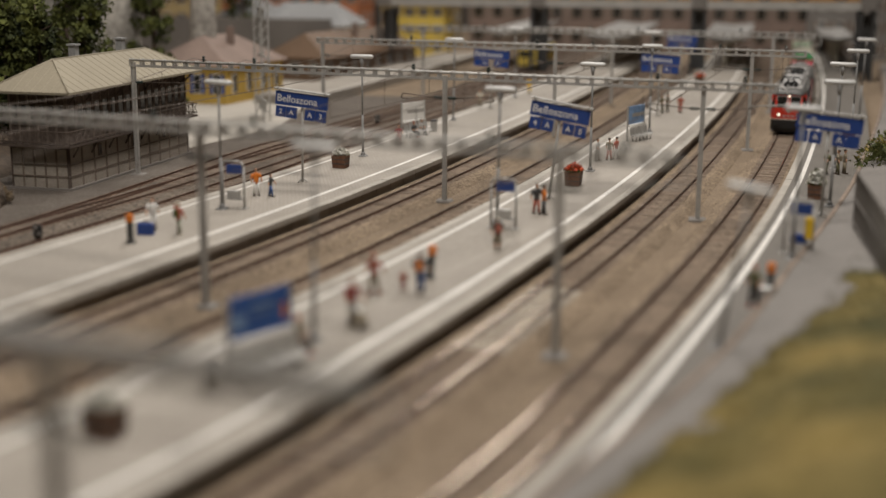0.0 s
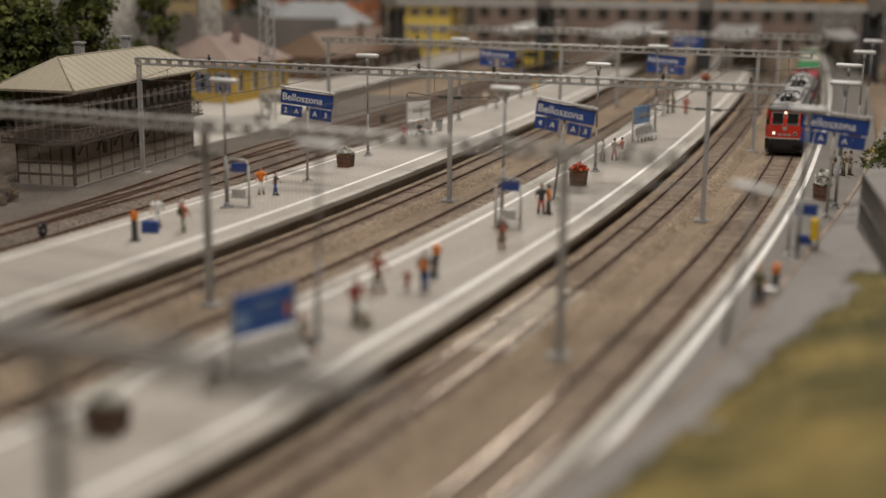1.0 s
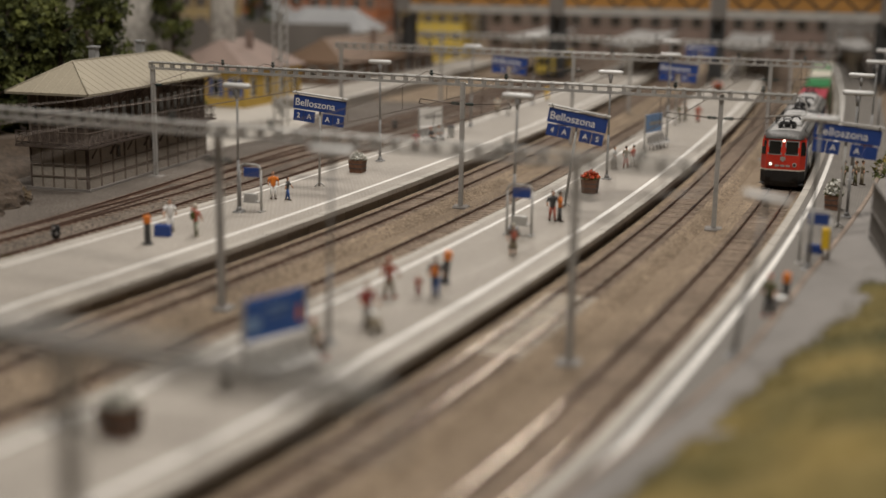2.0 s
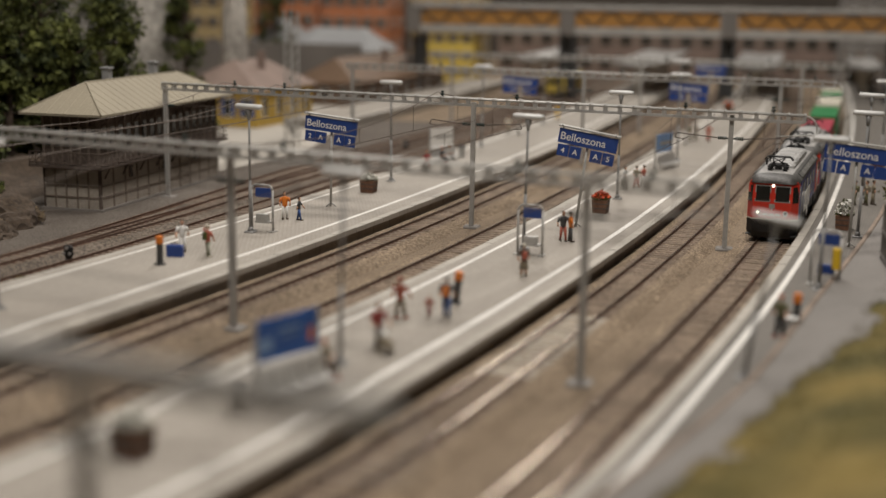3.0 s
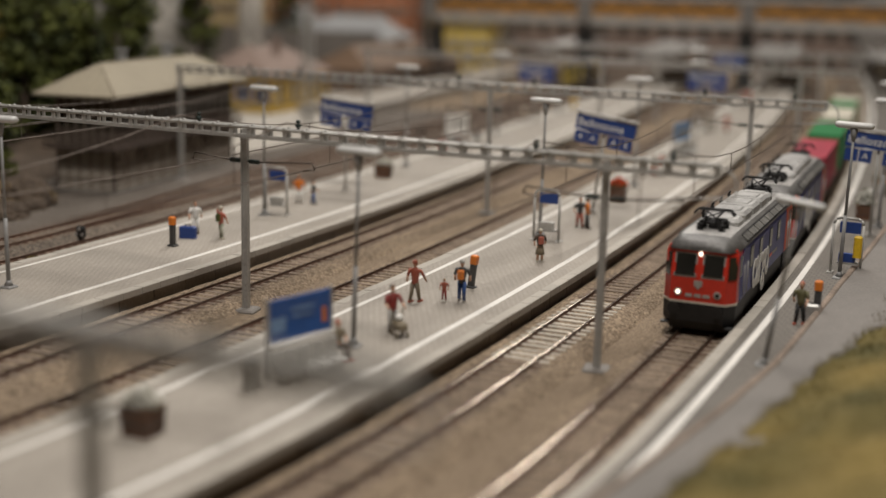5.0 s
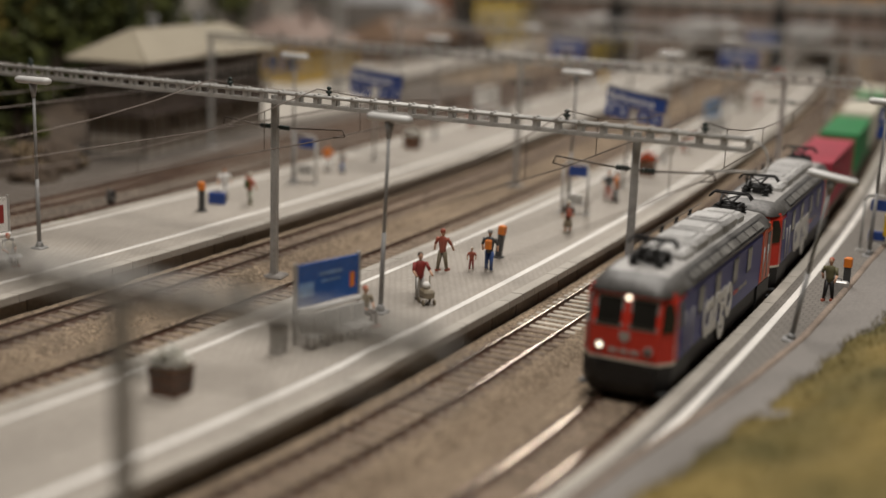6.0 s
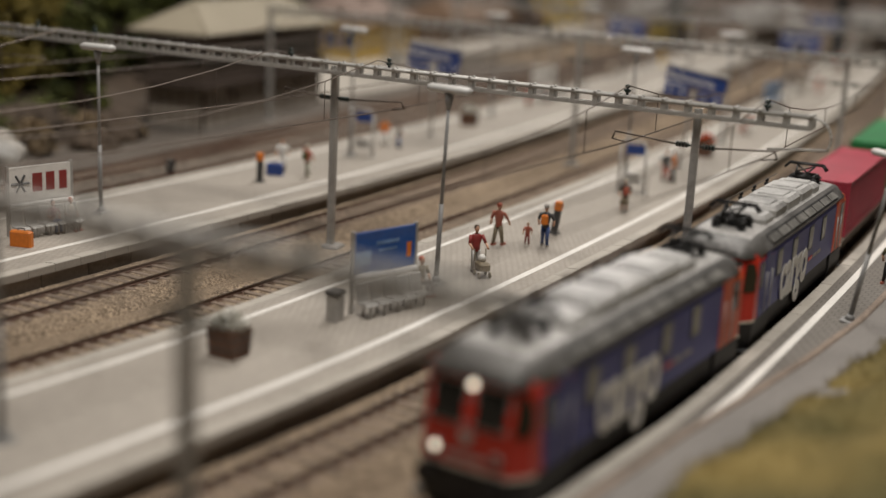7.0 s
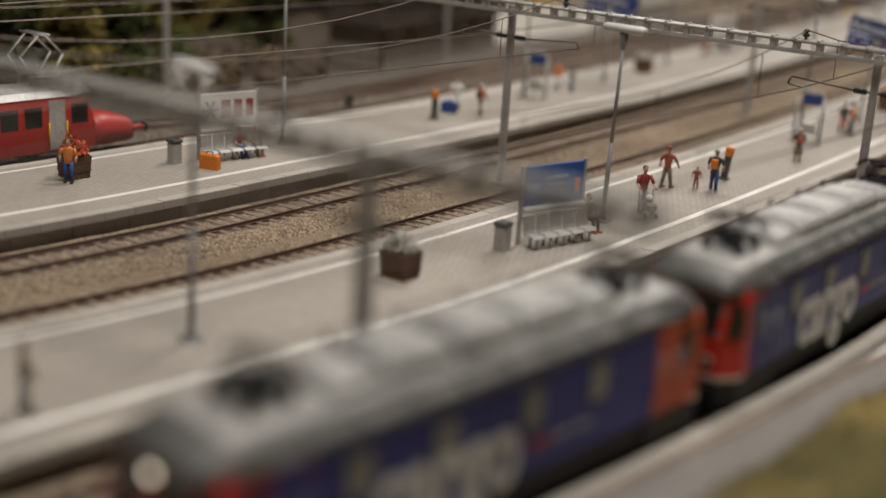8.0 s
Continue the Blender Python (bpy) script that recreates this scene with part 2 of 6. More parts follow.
# ---- mesh helpers (sizes in full-size metres, scaled by S on linking) ----
def box(bm, x, y, z, sx, sy, sz, turn=0.0, mi=0):
    """A box centred on x, y with its base at z."""
    c, s = math.cos(turn), math.sin(turn)
    vs = []
    for dz in (0, sz):
        for dx, dy in ((-1, -1), (1, -1), (1, 1), (-1, 1)):
            px, py = dx * sx / 2, dy * sy / 2
            vs.append(bm.verts.new((x + c * px - s * py, y + s * px + c * py, z + dz)))
    for q in ((3, 2, 1, 0), (4, 5, 6, 7), (0, 1, 5, 4), (1, 2, 6, 5), (2, 3, 7, 6), (3, 0, 4, 7)):
        bm.faces.new([vs[i] for i in q]).material_index = mi
    return vs


def soft_box(bm, x, y, z, sx, sy, sz, r, turn=0.0, mi=0):
    """A box with chamfered upright and upper edges."""
    c, s = math.cos(turn), math.sin(turn)
    rings = []
    for zz, ins in ((z, 0), (z + sz - r, 0), (z + sz, r)):
        hx, hy = sx / 2 - ins, sy / 2 - ins
        pts = []
        for ax, ay, bx, by in ((-hx + r, -hy, hx - r, -hy), (hx, -hy + r, hx, hy - r), (hx - r, hy, -hx + r, hy), (-hx, hy - r, -hx, -hy + r)):
            pts += [(ax, ay), (bx, by)]
        rings.append([bm.verts.new((x + c * px - s * py, y + s * px + c * py, zz)) for px, py in pts])
    skin(bm, rings, mi)


def skin(bm, rings, mi=0, cap=True, smooth=False):
    n = len(rings[0])
    for a, b in zip(rings[:-1], rings[1:]):
        for i in range(n):
            f = bm.faces.new((a[i], a[(i + 1) % n], b[(i + 1) % n], b[i]))
            f.material_index, f.smooth = mi, smooth
    if cap:
        bm.faces.new(rings[0][::-1]).material_index = mi
        bm.faces.new(rings[-1]).material_index = mi


def rod(bm, a, b, r0, r1=None, n=8, mi=0):
    """A round bar from a to b."""
    a, b = Vector(a), Vector(b)
    r1 = r0 if r1 is None else r1
    d = (b - a).normalized()
    u = d.cross(Vector((0, 0, 1)) if abs(d.z) < 0.9 else Vector((1, 0, 0))).normalized()
    v = d.cross(u)
    rings = [[bm.verts.new(p + r * (math.cos(2 * math.pi * i / n) * u + math.sin(2 * math.pi * i / n) * v)) for i in range(n)] for p, r in ((a, r0), (b, r1))]
    skin(bm, rings, mi, True, n > 5)


def blob(bm, x, y, z, rx, ry, rz, n=6, m=4, mi=0, rough=0.0):
    """A rounded lump."""
    rings = []
    for j in range(m + 1):
        a = math.pi * (j + 0.02 if j == 0 else j - 0.02 if j == m else j) / m
        rings.append([bm.verts.new((x + rx * math.sin(a) * math.cos(2 * math.pi * i / n) * (1 + random.uniform(-rough, rough)),
                                    y + ry * math.sin(a) * math.sin(2 * math.pi * i / n) * (1 + random.uniform(-rough, rough)),
                                    z - rz * math.cos(a))) for i in range(n)])
    skin(bm, rings, mi, True, True)


def prism(bm, profile, y0, y1, mi=0):
    """A profile of (x, z) run along y."""
    skin(bm, [[bm.verts.new((x, y, z)) for x, z in profile] for y in (y0, y1)], mi)


def part(name, bm, material, parent=None, label="", kind=""):
    me = bpy.data.meshes.new(name)
    bmesh.ops.recalc_face_normals(bm, faces=bm.faces)
    bmesh.ops.scale(bm, vec=(S, S, S), verts=bm.verts)
    bm.to_mesh(me)
    bm.free()
    for mt in material if isinstance(material, (list, tuple)) else [material]:
        me.materials.append(M[mt])
    ob = new(name, me)
    ob.parent = parent
    return tagged(ob, label, kind=kind)


def thing(name, x, y, z, rz, label, category, group="", kind=""):
    ob = new(name)
    ob.empty_display_size = 0.01
    ob.matrix_basis = pose(x * S, y * S, z * S, 0, 0, rz)
    return tagged(ob, label, category, group, kind)


def at(x, y, z=0.6, rz=0.0):
    return pose(x * S, y * S, z * S, 0, 0, rz)


def piece(name, me, m, parent):
    """One of many alike pieces: an object of its own on a shared mesh."""
    ob = new(name, me)
    ob.parent, ob.matrix_basis = parent, m
    return ob


def lettering(name, text, size, material, parent, m, bold=0.0, label=""):
    """Raised letters in the built-in font, turned into a mesh."""
    cu = bpy.data.curves.new(name, "FONT")
    cu.body, cu.size, cu.extrude, cu.offset = text, size * S, 0.012 * S, bold * S
    cu.align_x, cu.align_y, cu.resolution_u = "CENTER", "CENTER", 3
    tmp = new(name, cu)
    me = bpy.data.meshes.new_from_object(tmp.evaluated_get(bpy.context.evaluated_depsgraph_get()))
    bpy.data.objects.remove(tmp)
    me.materials.clear()
    me.materials.append(M[material])
    ob = new(name, me)
    ob.parent, ob.matrix_basis = parent, m
    return tagged(ob, label)


# ---- the plan: all tracks and platforms are rings round one far centre, tighter at the near end and straighter at the far one ----
CX, CY = -625.22, 181.86


def ring(R, y):
    bend = 0.00045 * max(0.0, y - 95) ** 2 - 0.0045 * max(0.0, 40 - y) ** 2
    bend += 0.0042 * max(0.0, 32 - y) ** 2 * max(0.0, min(1.0, (R - 624) / 5))
    return CX + math.sqrt(R * R - (y - CY) ** 2) + bend


def way(R, y):
    """The place on a ring and the heading there, in degrees, of the way to its far end."""
    dx = ring(R, y + 0.5) - ring(R, y - 0.5)
    return ring(R, y), y, -math.degrees(math.atan2(dx, 1.0))


def sweep(bm, profile, y0, y1, step=1.0, mi=0, cap=True, closed=True, shift=None):
    """A profile of (R, z) run along the rings, with uv in metres."""
    n = max(1, round((y1 - y0) / step))
    uv = bm.loops.layers.uv.verify()
    rows, k = [], len(profile)
    for j in range(n + 1):
        y = y0 + (y1 - y0) * j / n
        off = shift(y) if shift else 0.0
        rows.append([bm.verts.new((ring(R + off, y), y, z)) for R, z in profile])
    edges = k if closed else k - 1
    for j in range(n):
        for i in range(edges):
            i2 = (i + 1) % k
            f = bm.faces.new((rows[j][i], rows[j][i2], rows[j + 1][i2], rows[j + 1][i]))
            f.material_index = mi
            ya, yb = y0 + (y1 - y0) * j / n, y0 + (y1 - y0) * (j + 1) / n
            for lp, co in zip(f.loops, ((profile[i][0], ya), (profile[i2][0], ya), (profile[i2][0], yb), (profile[i][0], yb))):
                lp[uv].uv = co
    if cap and closed:
        bm.faces.new(rows[0][::-1]).material_index = mi
        bm.faces.new(rows[-1]).material_index = mi

# ---- ground and the closing hall ----
bm = bmesh.new()
n = 90
grid = [[bm.verts.new((-170 + 340 * i / n, -60 + 380 * j / n, -0.55 + 0.06 * noise.noise(Vector((i * 0.7, j * 0.7, 0))))) for j in range(n + 1)] for i in range(n + 1)]
for i in range(n):
    for j in range(n):
        bm.faces.new((grid[i][j], grid[i + 1][j], grid[i + 1][j + 1], grid[i][j + 1])).smooth = True
part("ground", bm, "sand", None, "sandy beige layout ground between the tracks", "structure")
for nm, x, y, z, sx, sy, sz in (("wall_north", 0, 321, -60, 380, 2, 260), ("wall_south", 0, -121, -60, 380, 2, 260),
                                ("wall_east", 191, 100, -60, 2, 440, 260), ("wall_west", -191, 100, -60, 2, 440, 260),
                                ("ceiling", 0, 100, 200, 380, 440, 2), ("floor", 0, 100, -62, 380, 440, 2)):
    bm = bmesh.new()
    box(bm, x, y, z, sx, sy, sz)
    part(nm, bm, "hall_wall", None, "plain dim " + nm.split("_")[0] + " of the exhibition hall", "structure")


# ---- tracks ----
GAUGE = 1.45
TRACKS = {"t1": (637.63, 6, 240), "t2": (632.2, 6, 240), "t3": (620.95, 6, 240), "t4": (615.55, 6, 240), "t5": (603.3, 6, 240), "t6": (599.05, 6, 240), "t7": (599.05, 66, 240)}


def ease(u):
    u = max(0.0, min(1.0, u))
    return u * u * (3 - 2 * u)


# the yard tracks swing away from the ring: a turnout leads from t6 into t7
SWING = {"t5": lambda y: -1.5 * ease((y - 62) / 40), "t6": lambda y: -0.6 * ease((y - 75) / 22), "t7": lambda y: -3.1 * ease((y - 60) / 46)}


def sleeper_mesh(material):
    bm = bmesh.new()
    soft_box(bm, 0, 0, -0.34, 2.5, 0.26, 0.2, 0.03)
    me = bpy.data.meshes.new("sleeper")
    bmesh.ops.recalc_face_normals(bm, faces=bm.faces)
    bmesh.ops.scale(bm, vec=(S, S, S), verts=bm.verts)
    bm.to_mesh(me)
    bm.free()
    me.materials.append(M[material])
    return me


def rail_pair(track, R, y0, y1, shift):
    for side in (-1, 1):
        r = R + side * (GAUGE / 2 + 0.035)
        bm = bmesh.new()
        sweep(bm, [(r - 0.07, -0.17), (r + 0.07, -0.17), (r + 0.07, -0.13), (r + 0.02, -0.11), (r + 0.02, -0.045), (r + 0.038, -0.03), (r + 0.038, -0.005), (r - 0.038, -0.005), (r - 0.038, -0.03), (r - 0.02, -0.045), (r - 0.02, -0.11), (r - 0.07, -0.13)], y0, y1, 1.5, shift=shift)
        rail = part("rail", bm, "rail", track)
        bm = bmesh.new()
        sweep(bm, [(r - 0.032, -0.005), (r + 0.032, -0.005), (r + 0.024, 0.004), (r - 0.024, 0.004)], y0, y1, 1.5, shift=shift)
        part("running_surface", bm, "rail" if shift else "rail_top", rail, "dull rusty rail head" if shift else "worn shiny rail head")


def ballast_bed(R, y0, y1, shift, material, wide=2.0):
    """The bed of a track, with a rust-stained strip along each rail."""
    bm = bmesh.new()
    nl = 28
    step = 0.5
    cols = [R - wide - 0.5 + (2 * wide + 1.0) * i / nl for i in range(nl + 1)]
    rows = []
    for j in range(int((y1 - y0) / step) + 1):
        y = y0 + j * step
        row = []
        for i, r in enumerate(cols):
            e = abs(r - R)
            z = -0.19 if e < wide - 0.35 else -0.19 - 0.48 * (e - wide + 0.35) / 0.85
            row.append(bm.verts.new((ring(r + (shift(y) if shift else 0), y), y, z + random.uniform(-0.03, 0.03))))
        rows.append(row)
    for a, b in zip(rows[:-1], rows[1:]):
        for i in range(nl):
            e = abs((cols[i] + cols[i + 1]) / 2 - R)
            bm.faces.new((a[i], a[i + 1], b[i + 1], b[i])).material_index = 1 if 0.5 < e < 1.0 + random.uniform(-0.1, 0.1) else 0
    return part("ballast", bm, [material, "rusty_ballast"], None, "brown stone ballast under a track", "structure")


def loose_stones(R, y0, y1, count):
    verts, faces = [], []
    rnd = random.Random(int(R))
    for _ in range(count):
        y = y0 + (y1 - y0) * rnd.random() ** 1.3
        d = rnd.uniform(-2.3, 2.3)
        if 0.5 < abs(d) < 1.0:
            continue
        x, z, q = ring(R + d, y), (-0.19 if abs(d) < 1.6 else -0.19 - 0.5 * (abs(d) - 1.6)), rnd.uniform(0.025, 0.06)
        k = len(verts)
        a = rnd.random() * 6.28
        for i in range(4):
            verts.append(((x + q * math.cos(a + i * 1.57) * rnd.uniform(0.7, 1.2)) * S, (y + q * math.sin(a + i * 1.57)) * S, (z + q * 0.1) * S))
        verts.append((x * S, y * S, (z + q * rnd.uniform(0.7, 1.1)) * S))
        faces += [(k + i, k + (i + 1) % 4, k + 4) for i in range(4)]
    me = bpy.data.meshes.new("loose_stones")
    me.from_pydata(verts, [], faces)
    me.materials.append(M["stone"])
    tagged(new("loose_stones", me), "scattered beige and brown ballast stones", "gravel", kind="stuff")


for key, (R, y0, y1) in TRACKS.items():
    ballast_bed(R, y0, y1, SWING.get(key), "yard_ballast" if key in SWING else "ballast")
    track = thing("railway_track", 0, 0, 0, 0, "rusty brown rails on dark sleepers in ballast", "track", "tracks through the station", "structure")
    rail_pair(track, R, y0, y1, SWING.get(key))

bm = bmesh.new()
sweep(bm, [(582, -0.7), (605.4, -0.7), (605.4, -0.47), (582, -0.47)], 6, 150, 2.0)
part("yard_ground", bm, "yard_soil", None, "dark grey-brown gravel round the yard tracks", "structure")

# ---- platforms ----
WALL_Z = -0.6


def platform(name, R0, R1, y0, y1, lines, label, surface="paving"):
    bm = bmesh.new()
    sweep(bm, [(R0 + 0.42, WALL_Z), (R1 - 0.42, WALL_Z), (R1 - 0.42, 0.6), (R0 + 0.42, 0.6)], y0, y1, 1.0)
    p = part(name, bm, surface, None, label, "structure")
    for r, w in lines:
        bm = bmesh.new()
        sweep(bm, [(r - w / 2, 0.598), (r + w / 2, 0.598), (r + w / 2, 0.612), (r - w / 2, 0.612)], y0, y1, 1.0)
        part("white_line", bm, "line", p, "worn white safety line")
    return p


P1 = platform("platform_1", 605.3, 613.75, 6, 240, ((606.3, 0.22), (612.0, 0.3)), "pale grey paved island platform with white edge lines")
P2 = platform("platform_2", 622.8, 630.35, 6, 240, ((623.95, 0.24), (629.0, 0.3)), "pale grey paved island platform with white edge lines")
P3 = platform("platform_3", 639.45, 645.2, 6, 240, ((640.4, 0.3),), "grey paved side platform with a white edge line", "dark_paving")
P0 = platform("platform_4", 577.5, 585.7, 138, 215, ((584.8, 0.25),), "grey side platform beyond the signal house")

# ---- kerb, sloping path and grass bank beside the side platform ----
def kerb_ring(y):
    return float(np.interp(y, (4, 25, 34, 42, 48, 62, 88, 103, 126, 153, 200), (639.7, 640.0, 640.45, 641.5, 642.05, 642.45, 643.9, 644.5, 645.7, 647.0, 649)))


def bank_ring(y):
    return float(np.interp(y, (-4, 25, 30, 34, 38, 43, 48.5, 53, 65, 70, 100), (642.6, 642.3, 642.1, 642.3, 642.7, 643.3, 644.1, 644.8, 645.4, 648, 656)))


def band(name, profile, y0, y1, material, label, kind="structure"):
    """A profile of (offset from the kerb, z) run along the kerb."""
    bm = bmesh.new()
    rows = []
    for j in range(int(y1 - y0) + 1):
        y = y0 + j
        dip = 0.3 * ease((40 - y) / 14)
        rows.append([bm.verts.new((ring(kerb_ring(y) + o, y), y, z - dip if z > 0 else z)) for o, z in profile])
    skin(bm, rows)
    return part(name, bm, material, None, label, kind)


band("trim_kerb", ((-0.12, -0.6), (0.16, -0.6), (0.16, 0.98), (0.1, 1.03), (-0.06, 1.03), (-0.12, 0.98)), 4, 200, "rusty", "low rust-brown retaining kerb behind the platform")
band("path", ((0.14, -0.6), (4.2, -0.6), (4.2, 1.55), (2.2, 1.3), (0.14, 0.94)), 4, 200, "concrete", "smooth grey concrete path above the platform")
bm = bmesh.new()
cols, rows = 40, []
for j in range(260):
    y = -4 + j * 0.4
    row = []
    for i in range(cols + 1):
        u = i / cols
        o = 12 * u * u
        z = 1.25 + 2.6 * min(1, o / 8) ** 0.85 * max(0.2, min(1, (95 - y) / 60))
        z += (0.35 * noise.noise(Vector((o * 0.5, y * 0.35, 3))) + 0.14 * noise.noise(Vector((o * 2, y * 2, 9)))) * min(1, u * 8)
        row.append(bm.verts.new((ring(bank_ring(y) + o + 0.25 * noise.noise(Vector((y * 0.5, 0, 0))), y), y, z if i else 0.9)))
    rows.append(row)
for a, b in zip(rows[:-1], rows[1:]):
    for i in range(cols):
        bm.faces.new((a[i], a[i + 1], b[i + 1], b[i])).smooth = True
bank = part("grass_bank", bm, "grass", None, "yellow-green grass mat on the bank", "structure")
verts, faces = [], []
rnd = random.Random(5)
for _ in range(26000):
    vtx = bank.data.vertices[rnd.randrange(len(bank.data.vertices))].co / S
    if vtx.z < 1.0:
        continue
    x, y, z = vtx.x + rnd.uniform(-0.25, 0.25), vtx.y + rnd.uniform(-0.2, 0.2), vtx.z - 0.05
    a, h = rnd.random() * 6.28, rnd.uniform(0.12, 0.32)
    k = len(verts)
    verts += [((x - 0.02 * math.sin(a)) * S, (y + 0.02 * math.cos(a)) * S, z * S), ((x + 0.02 * math.sin(a)) * S, (y - 0.02 * math.cos(a)) * S, z * S),
              ((x + h * 0.5 * math.cos(a)) * S, (y + h * 0.5 * math.sin(a)) * S, (z + h) * S)]
    faces.append((k, k + 1, k + 2))
me = bpy.data.meshes.new("grass_fibres")
me.from_pydata(verts, [], faces)
me.materials.append(M["blade"])
tagged(new("grass_fibres", me), "dry yellow and olive grass fibres on the bank", "grass", kind="stuff")


# ---- platform lamps ----
def street_lamp():
    lamp = thing("platform_lamp", 0, 0, 0, 0, "slim grey platform lamp with a white tube head", "street lamp", "platform lamps")
    bm = bmesh.new()
    soft_box(bm, 0, 0, 0, 0.62, 0.62, 0.1, 0.05)
    rod(bm, (0, 0, 0.1), (0, 0, 0.34), 0.2, 0.13, 10)
    part("foot", bm, "pole_grey", lamp)
    bm = bmesh.new()
    rod(bm, (0, 0, 0.3), (0, 0, 3.2), 0.1, 0.09, 10)
    rod(bm, (0, 0, 3.2), (0, 0, 6.9), 0.075, 0.065, 10)
    part("pole", bm, "pole_grey", lamp)
    bm = bmesh.new()
    rod(bm, (0, 0, 6.85), (0, 0, 7.5), 0.08, 0.2, 10)
    part("bracket", bm, "pole_grey", lamp)
    bm = bmesh.new()
    rings = []
    for x, r in ((-0.92, 0.05), (-0.88, 0.17), (-0.75, 0.23), (0.75, 0.23), (0.88, 0.17), (0.92, 0.05)):
        rings.append([bm.verts.new((x, r * math.cos(a) * 1.15, 7.62 + r * 0.72 * math.sin(a))) for a in [2 * math.pi * i / 12 for i in range(12)]])
    skin(bm, rings, 0, True, True)
    part("lamp_head", bm, "lamp_white", lamp, "rounded white tubular lamp head")
    return lamp


LAMPS = [(-9.71, 71.2, 0), (-13.15, 46.6, 0), (-26.48, 71.5, 0), (-30.7, 50.8, 0), (2.37, 48.8, 0), (-5.98, 91.0, 0), (-23.75, 94.4, 0), (6.25, 65.2, 0),
         (9.6, 80.6, 0), (11.4, 95.8, 0), (-21.3, 118.9, 0), (-18.7, 27.0, 0), (-2.6, 114, 0), (-3.4, 137.9, 0), (-18.6, 142, 0), (14.4, 112, 0), (17.2, 130, 0), (-34.9, 30.5, 0)]
first = street_lamp()
for i, (x, y, _) in enumerate(LAMPS):
    R = math.hypot(x - CX, y - CY)
    m = at(x, y, 0.6, way(R, y)[2] + random.uniform(-4, 4)) @ pose(0, 0, 0, random.uniform(-0.8, 0.8), random.uniform(-0.5, 1.4), 0)
    if i == 0:
        first.matrix_basis = m
    elif (x, y) == (2.37, 48.8):
        copy_thing(first, at(x, y, 0.6, way(R, y)[2]) @ pose(0, 0, 0, 0, 8, 0)).scale.z = 0.84
    else:
        copy_thing(first, m)


# ---- catenary portals ----
def portal(posts, right, left, z_top=8.0):
    """A row of masts with a ladder beam between the two given end points."""
    p = thing("catenary_portal", posts[0][0], posts[0][1], 0, 0, "grey lattice catenary portal with slim masts over the tracks", "catenary portal", "catenary portals")
    ox, oy = posts[0]
    for x, y in posts:
        bm = bmesh.new()
        X, Y = x - ox, y - oy
        web = ((-0.15, -0.15), (-0.1, -0.15), (-0.1, -0.04), (0.1, -0.04), (0.1, -0.15), (0.15, -0.15), (0.15, 0.15), (0.1, 0.15), (0.1, 0.04), (-0.1, 0.04), (-0.1, 0.15), (-0.15, 0.15))
        skin(bm, [[bm.verts.new((X + px, Y + py, z)) for px, py in web] for z in (-0.45, z_top - 0.1)])
        mast = part("mast", bm, "steel", p)
        bm = bmesh.new()
        soft_box(bm, X, Y, -0.6, 1.1, 1.1, 0.2, 0.08)
        part("foundation", bm, "concrete", mast)
    a, b = Vector((left[0] - ox, left[1] - oy, z_top - 0.15)), Vector((right[0] - ox, right[1] - oy, z_top - 0.15))
    d = b - a
    L = d.length
    u = d / L
    turn = math.atan2(u.y, u.x)
    side = Vector((-u.y, u.x, 0))
    for sy in (-0.17, 0.17):
        bm = bmesh.new()
        rod(bm, a + side * sy + Vector((0, 0, 0.22)), b + side * sy + Vector((0, 0, 0.22)), 0.075, 0.075, 8)
        part("top_chord", bm, "steel", p)
        bm = bmesh.new()
        box(bm, *(a + d / 2 + side * sy + Vector((0, 0, -0.27))), L, 0.07, 0.15, turn)
        part("bottom_chord", bm, "steel", p)
    k = int(L / 0.95)
    bm = bmesh.new()
    for sy in (-0.17, 0.17):
        box(bm, -math.sin(turn) * sy, math.cos(turn) * sy, -0.2, 0.2, 0.05, 0.4, turn)
        blob(bm, -math.sin(turn) * sy, math.cos(turn) * sy, 0.28, 0.1, 0.1, 0.07)
    box(bm, 0, 0, -0.24, 0.1, 0.3, 0.06, turn)
    box(bm, 0, 0, 0.2, 0.1, 0.3, 0.05, turn)
    rung = part("beam_rung", bm, "steel", p)
    rung.location = a * S
    for i in range(1, k + 1):
        piece("beam_rung", rung.data, Matrix.Translation((a + u * (L * i / k)) * S), p)
    bm = bmesh.new()
    pts = [b + u * (0.75 * math.sin(t)) + Vector((0, 0, -0.75 * (1 - math.cos(t)) + 0.2)) for t in [math.pi * i / 12 for i in range(9)]]
    for q0, q1 in zip(pts[:-1], pts[1:]):
        rod(bm, q0, q1, 0.05, 0.05, 6)
    rod(bm, pts[-1], pts[-1] + u * -2.2 + Vector((0, 0, -0.2)), 0.05, 0.05, 6)
    part("end_bracket", bm, "steel", p)
    # one cantilever with its insulator over each track
    for key, (R, y0, y1) in TRACKS.items():
        f = None
        if key == "t7":
            continue
        for i in range(200):
            q = a + u * (L * i / 200)
            if abs(math.hypot(q.x + ox - CX, q.y + oy - CY) - R) < 0.12:
                f = q
        if f is None:
            continue
        bm = bmesh.new()
        rod(bm, f + Vector((0, 0, 0.25)), f + Vector((0, 0, 0.62)), 0.07, 0.05, 6)
        blob(bm, f.x, f.y, f.z + 0.45, 0.16, 0.16, 0.09)
        blob(bm, f.x, f.y, f.z + 0.62, 0.12, 0.12, 0.08)
        part("insulator", bm, "insulator", p, "dark green insulator")
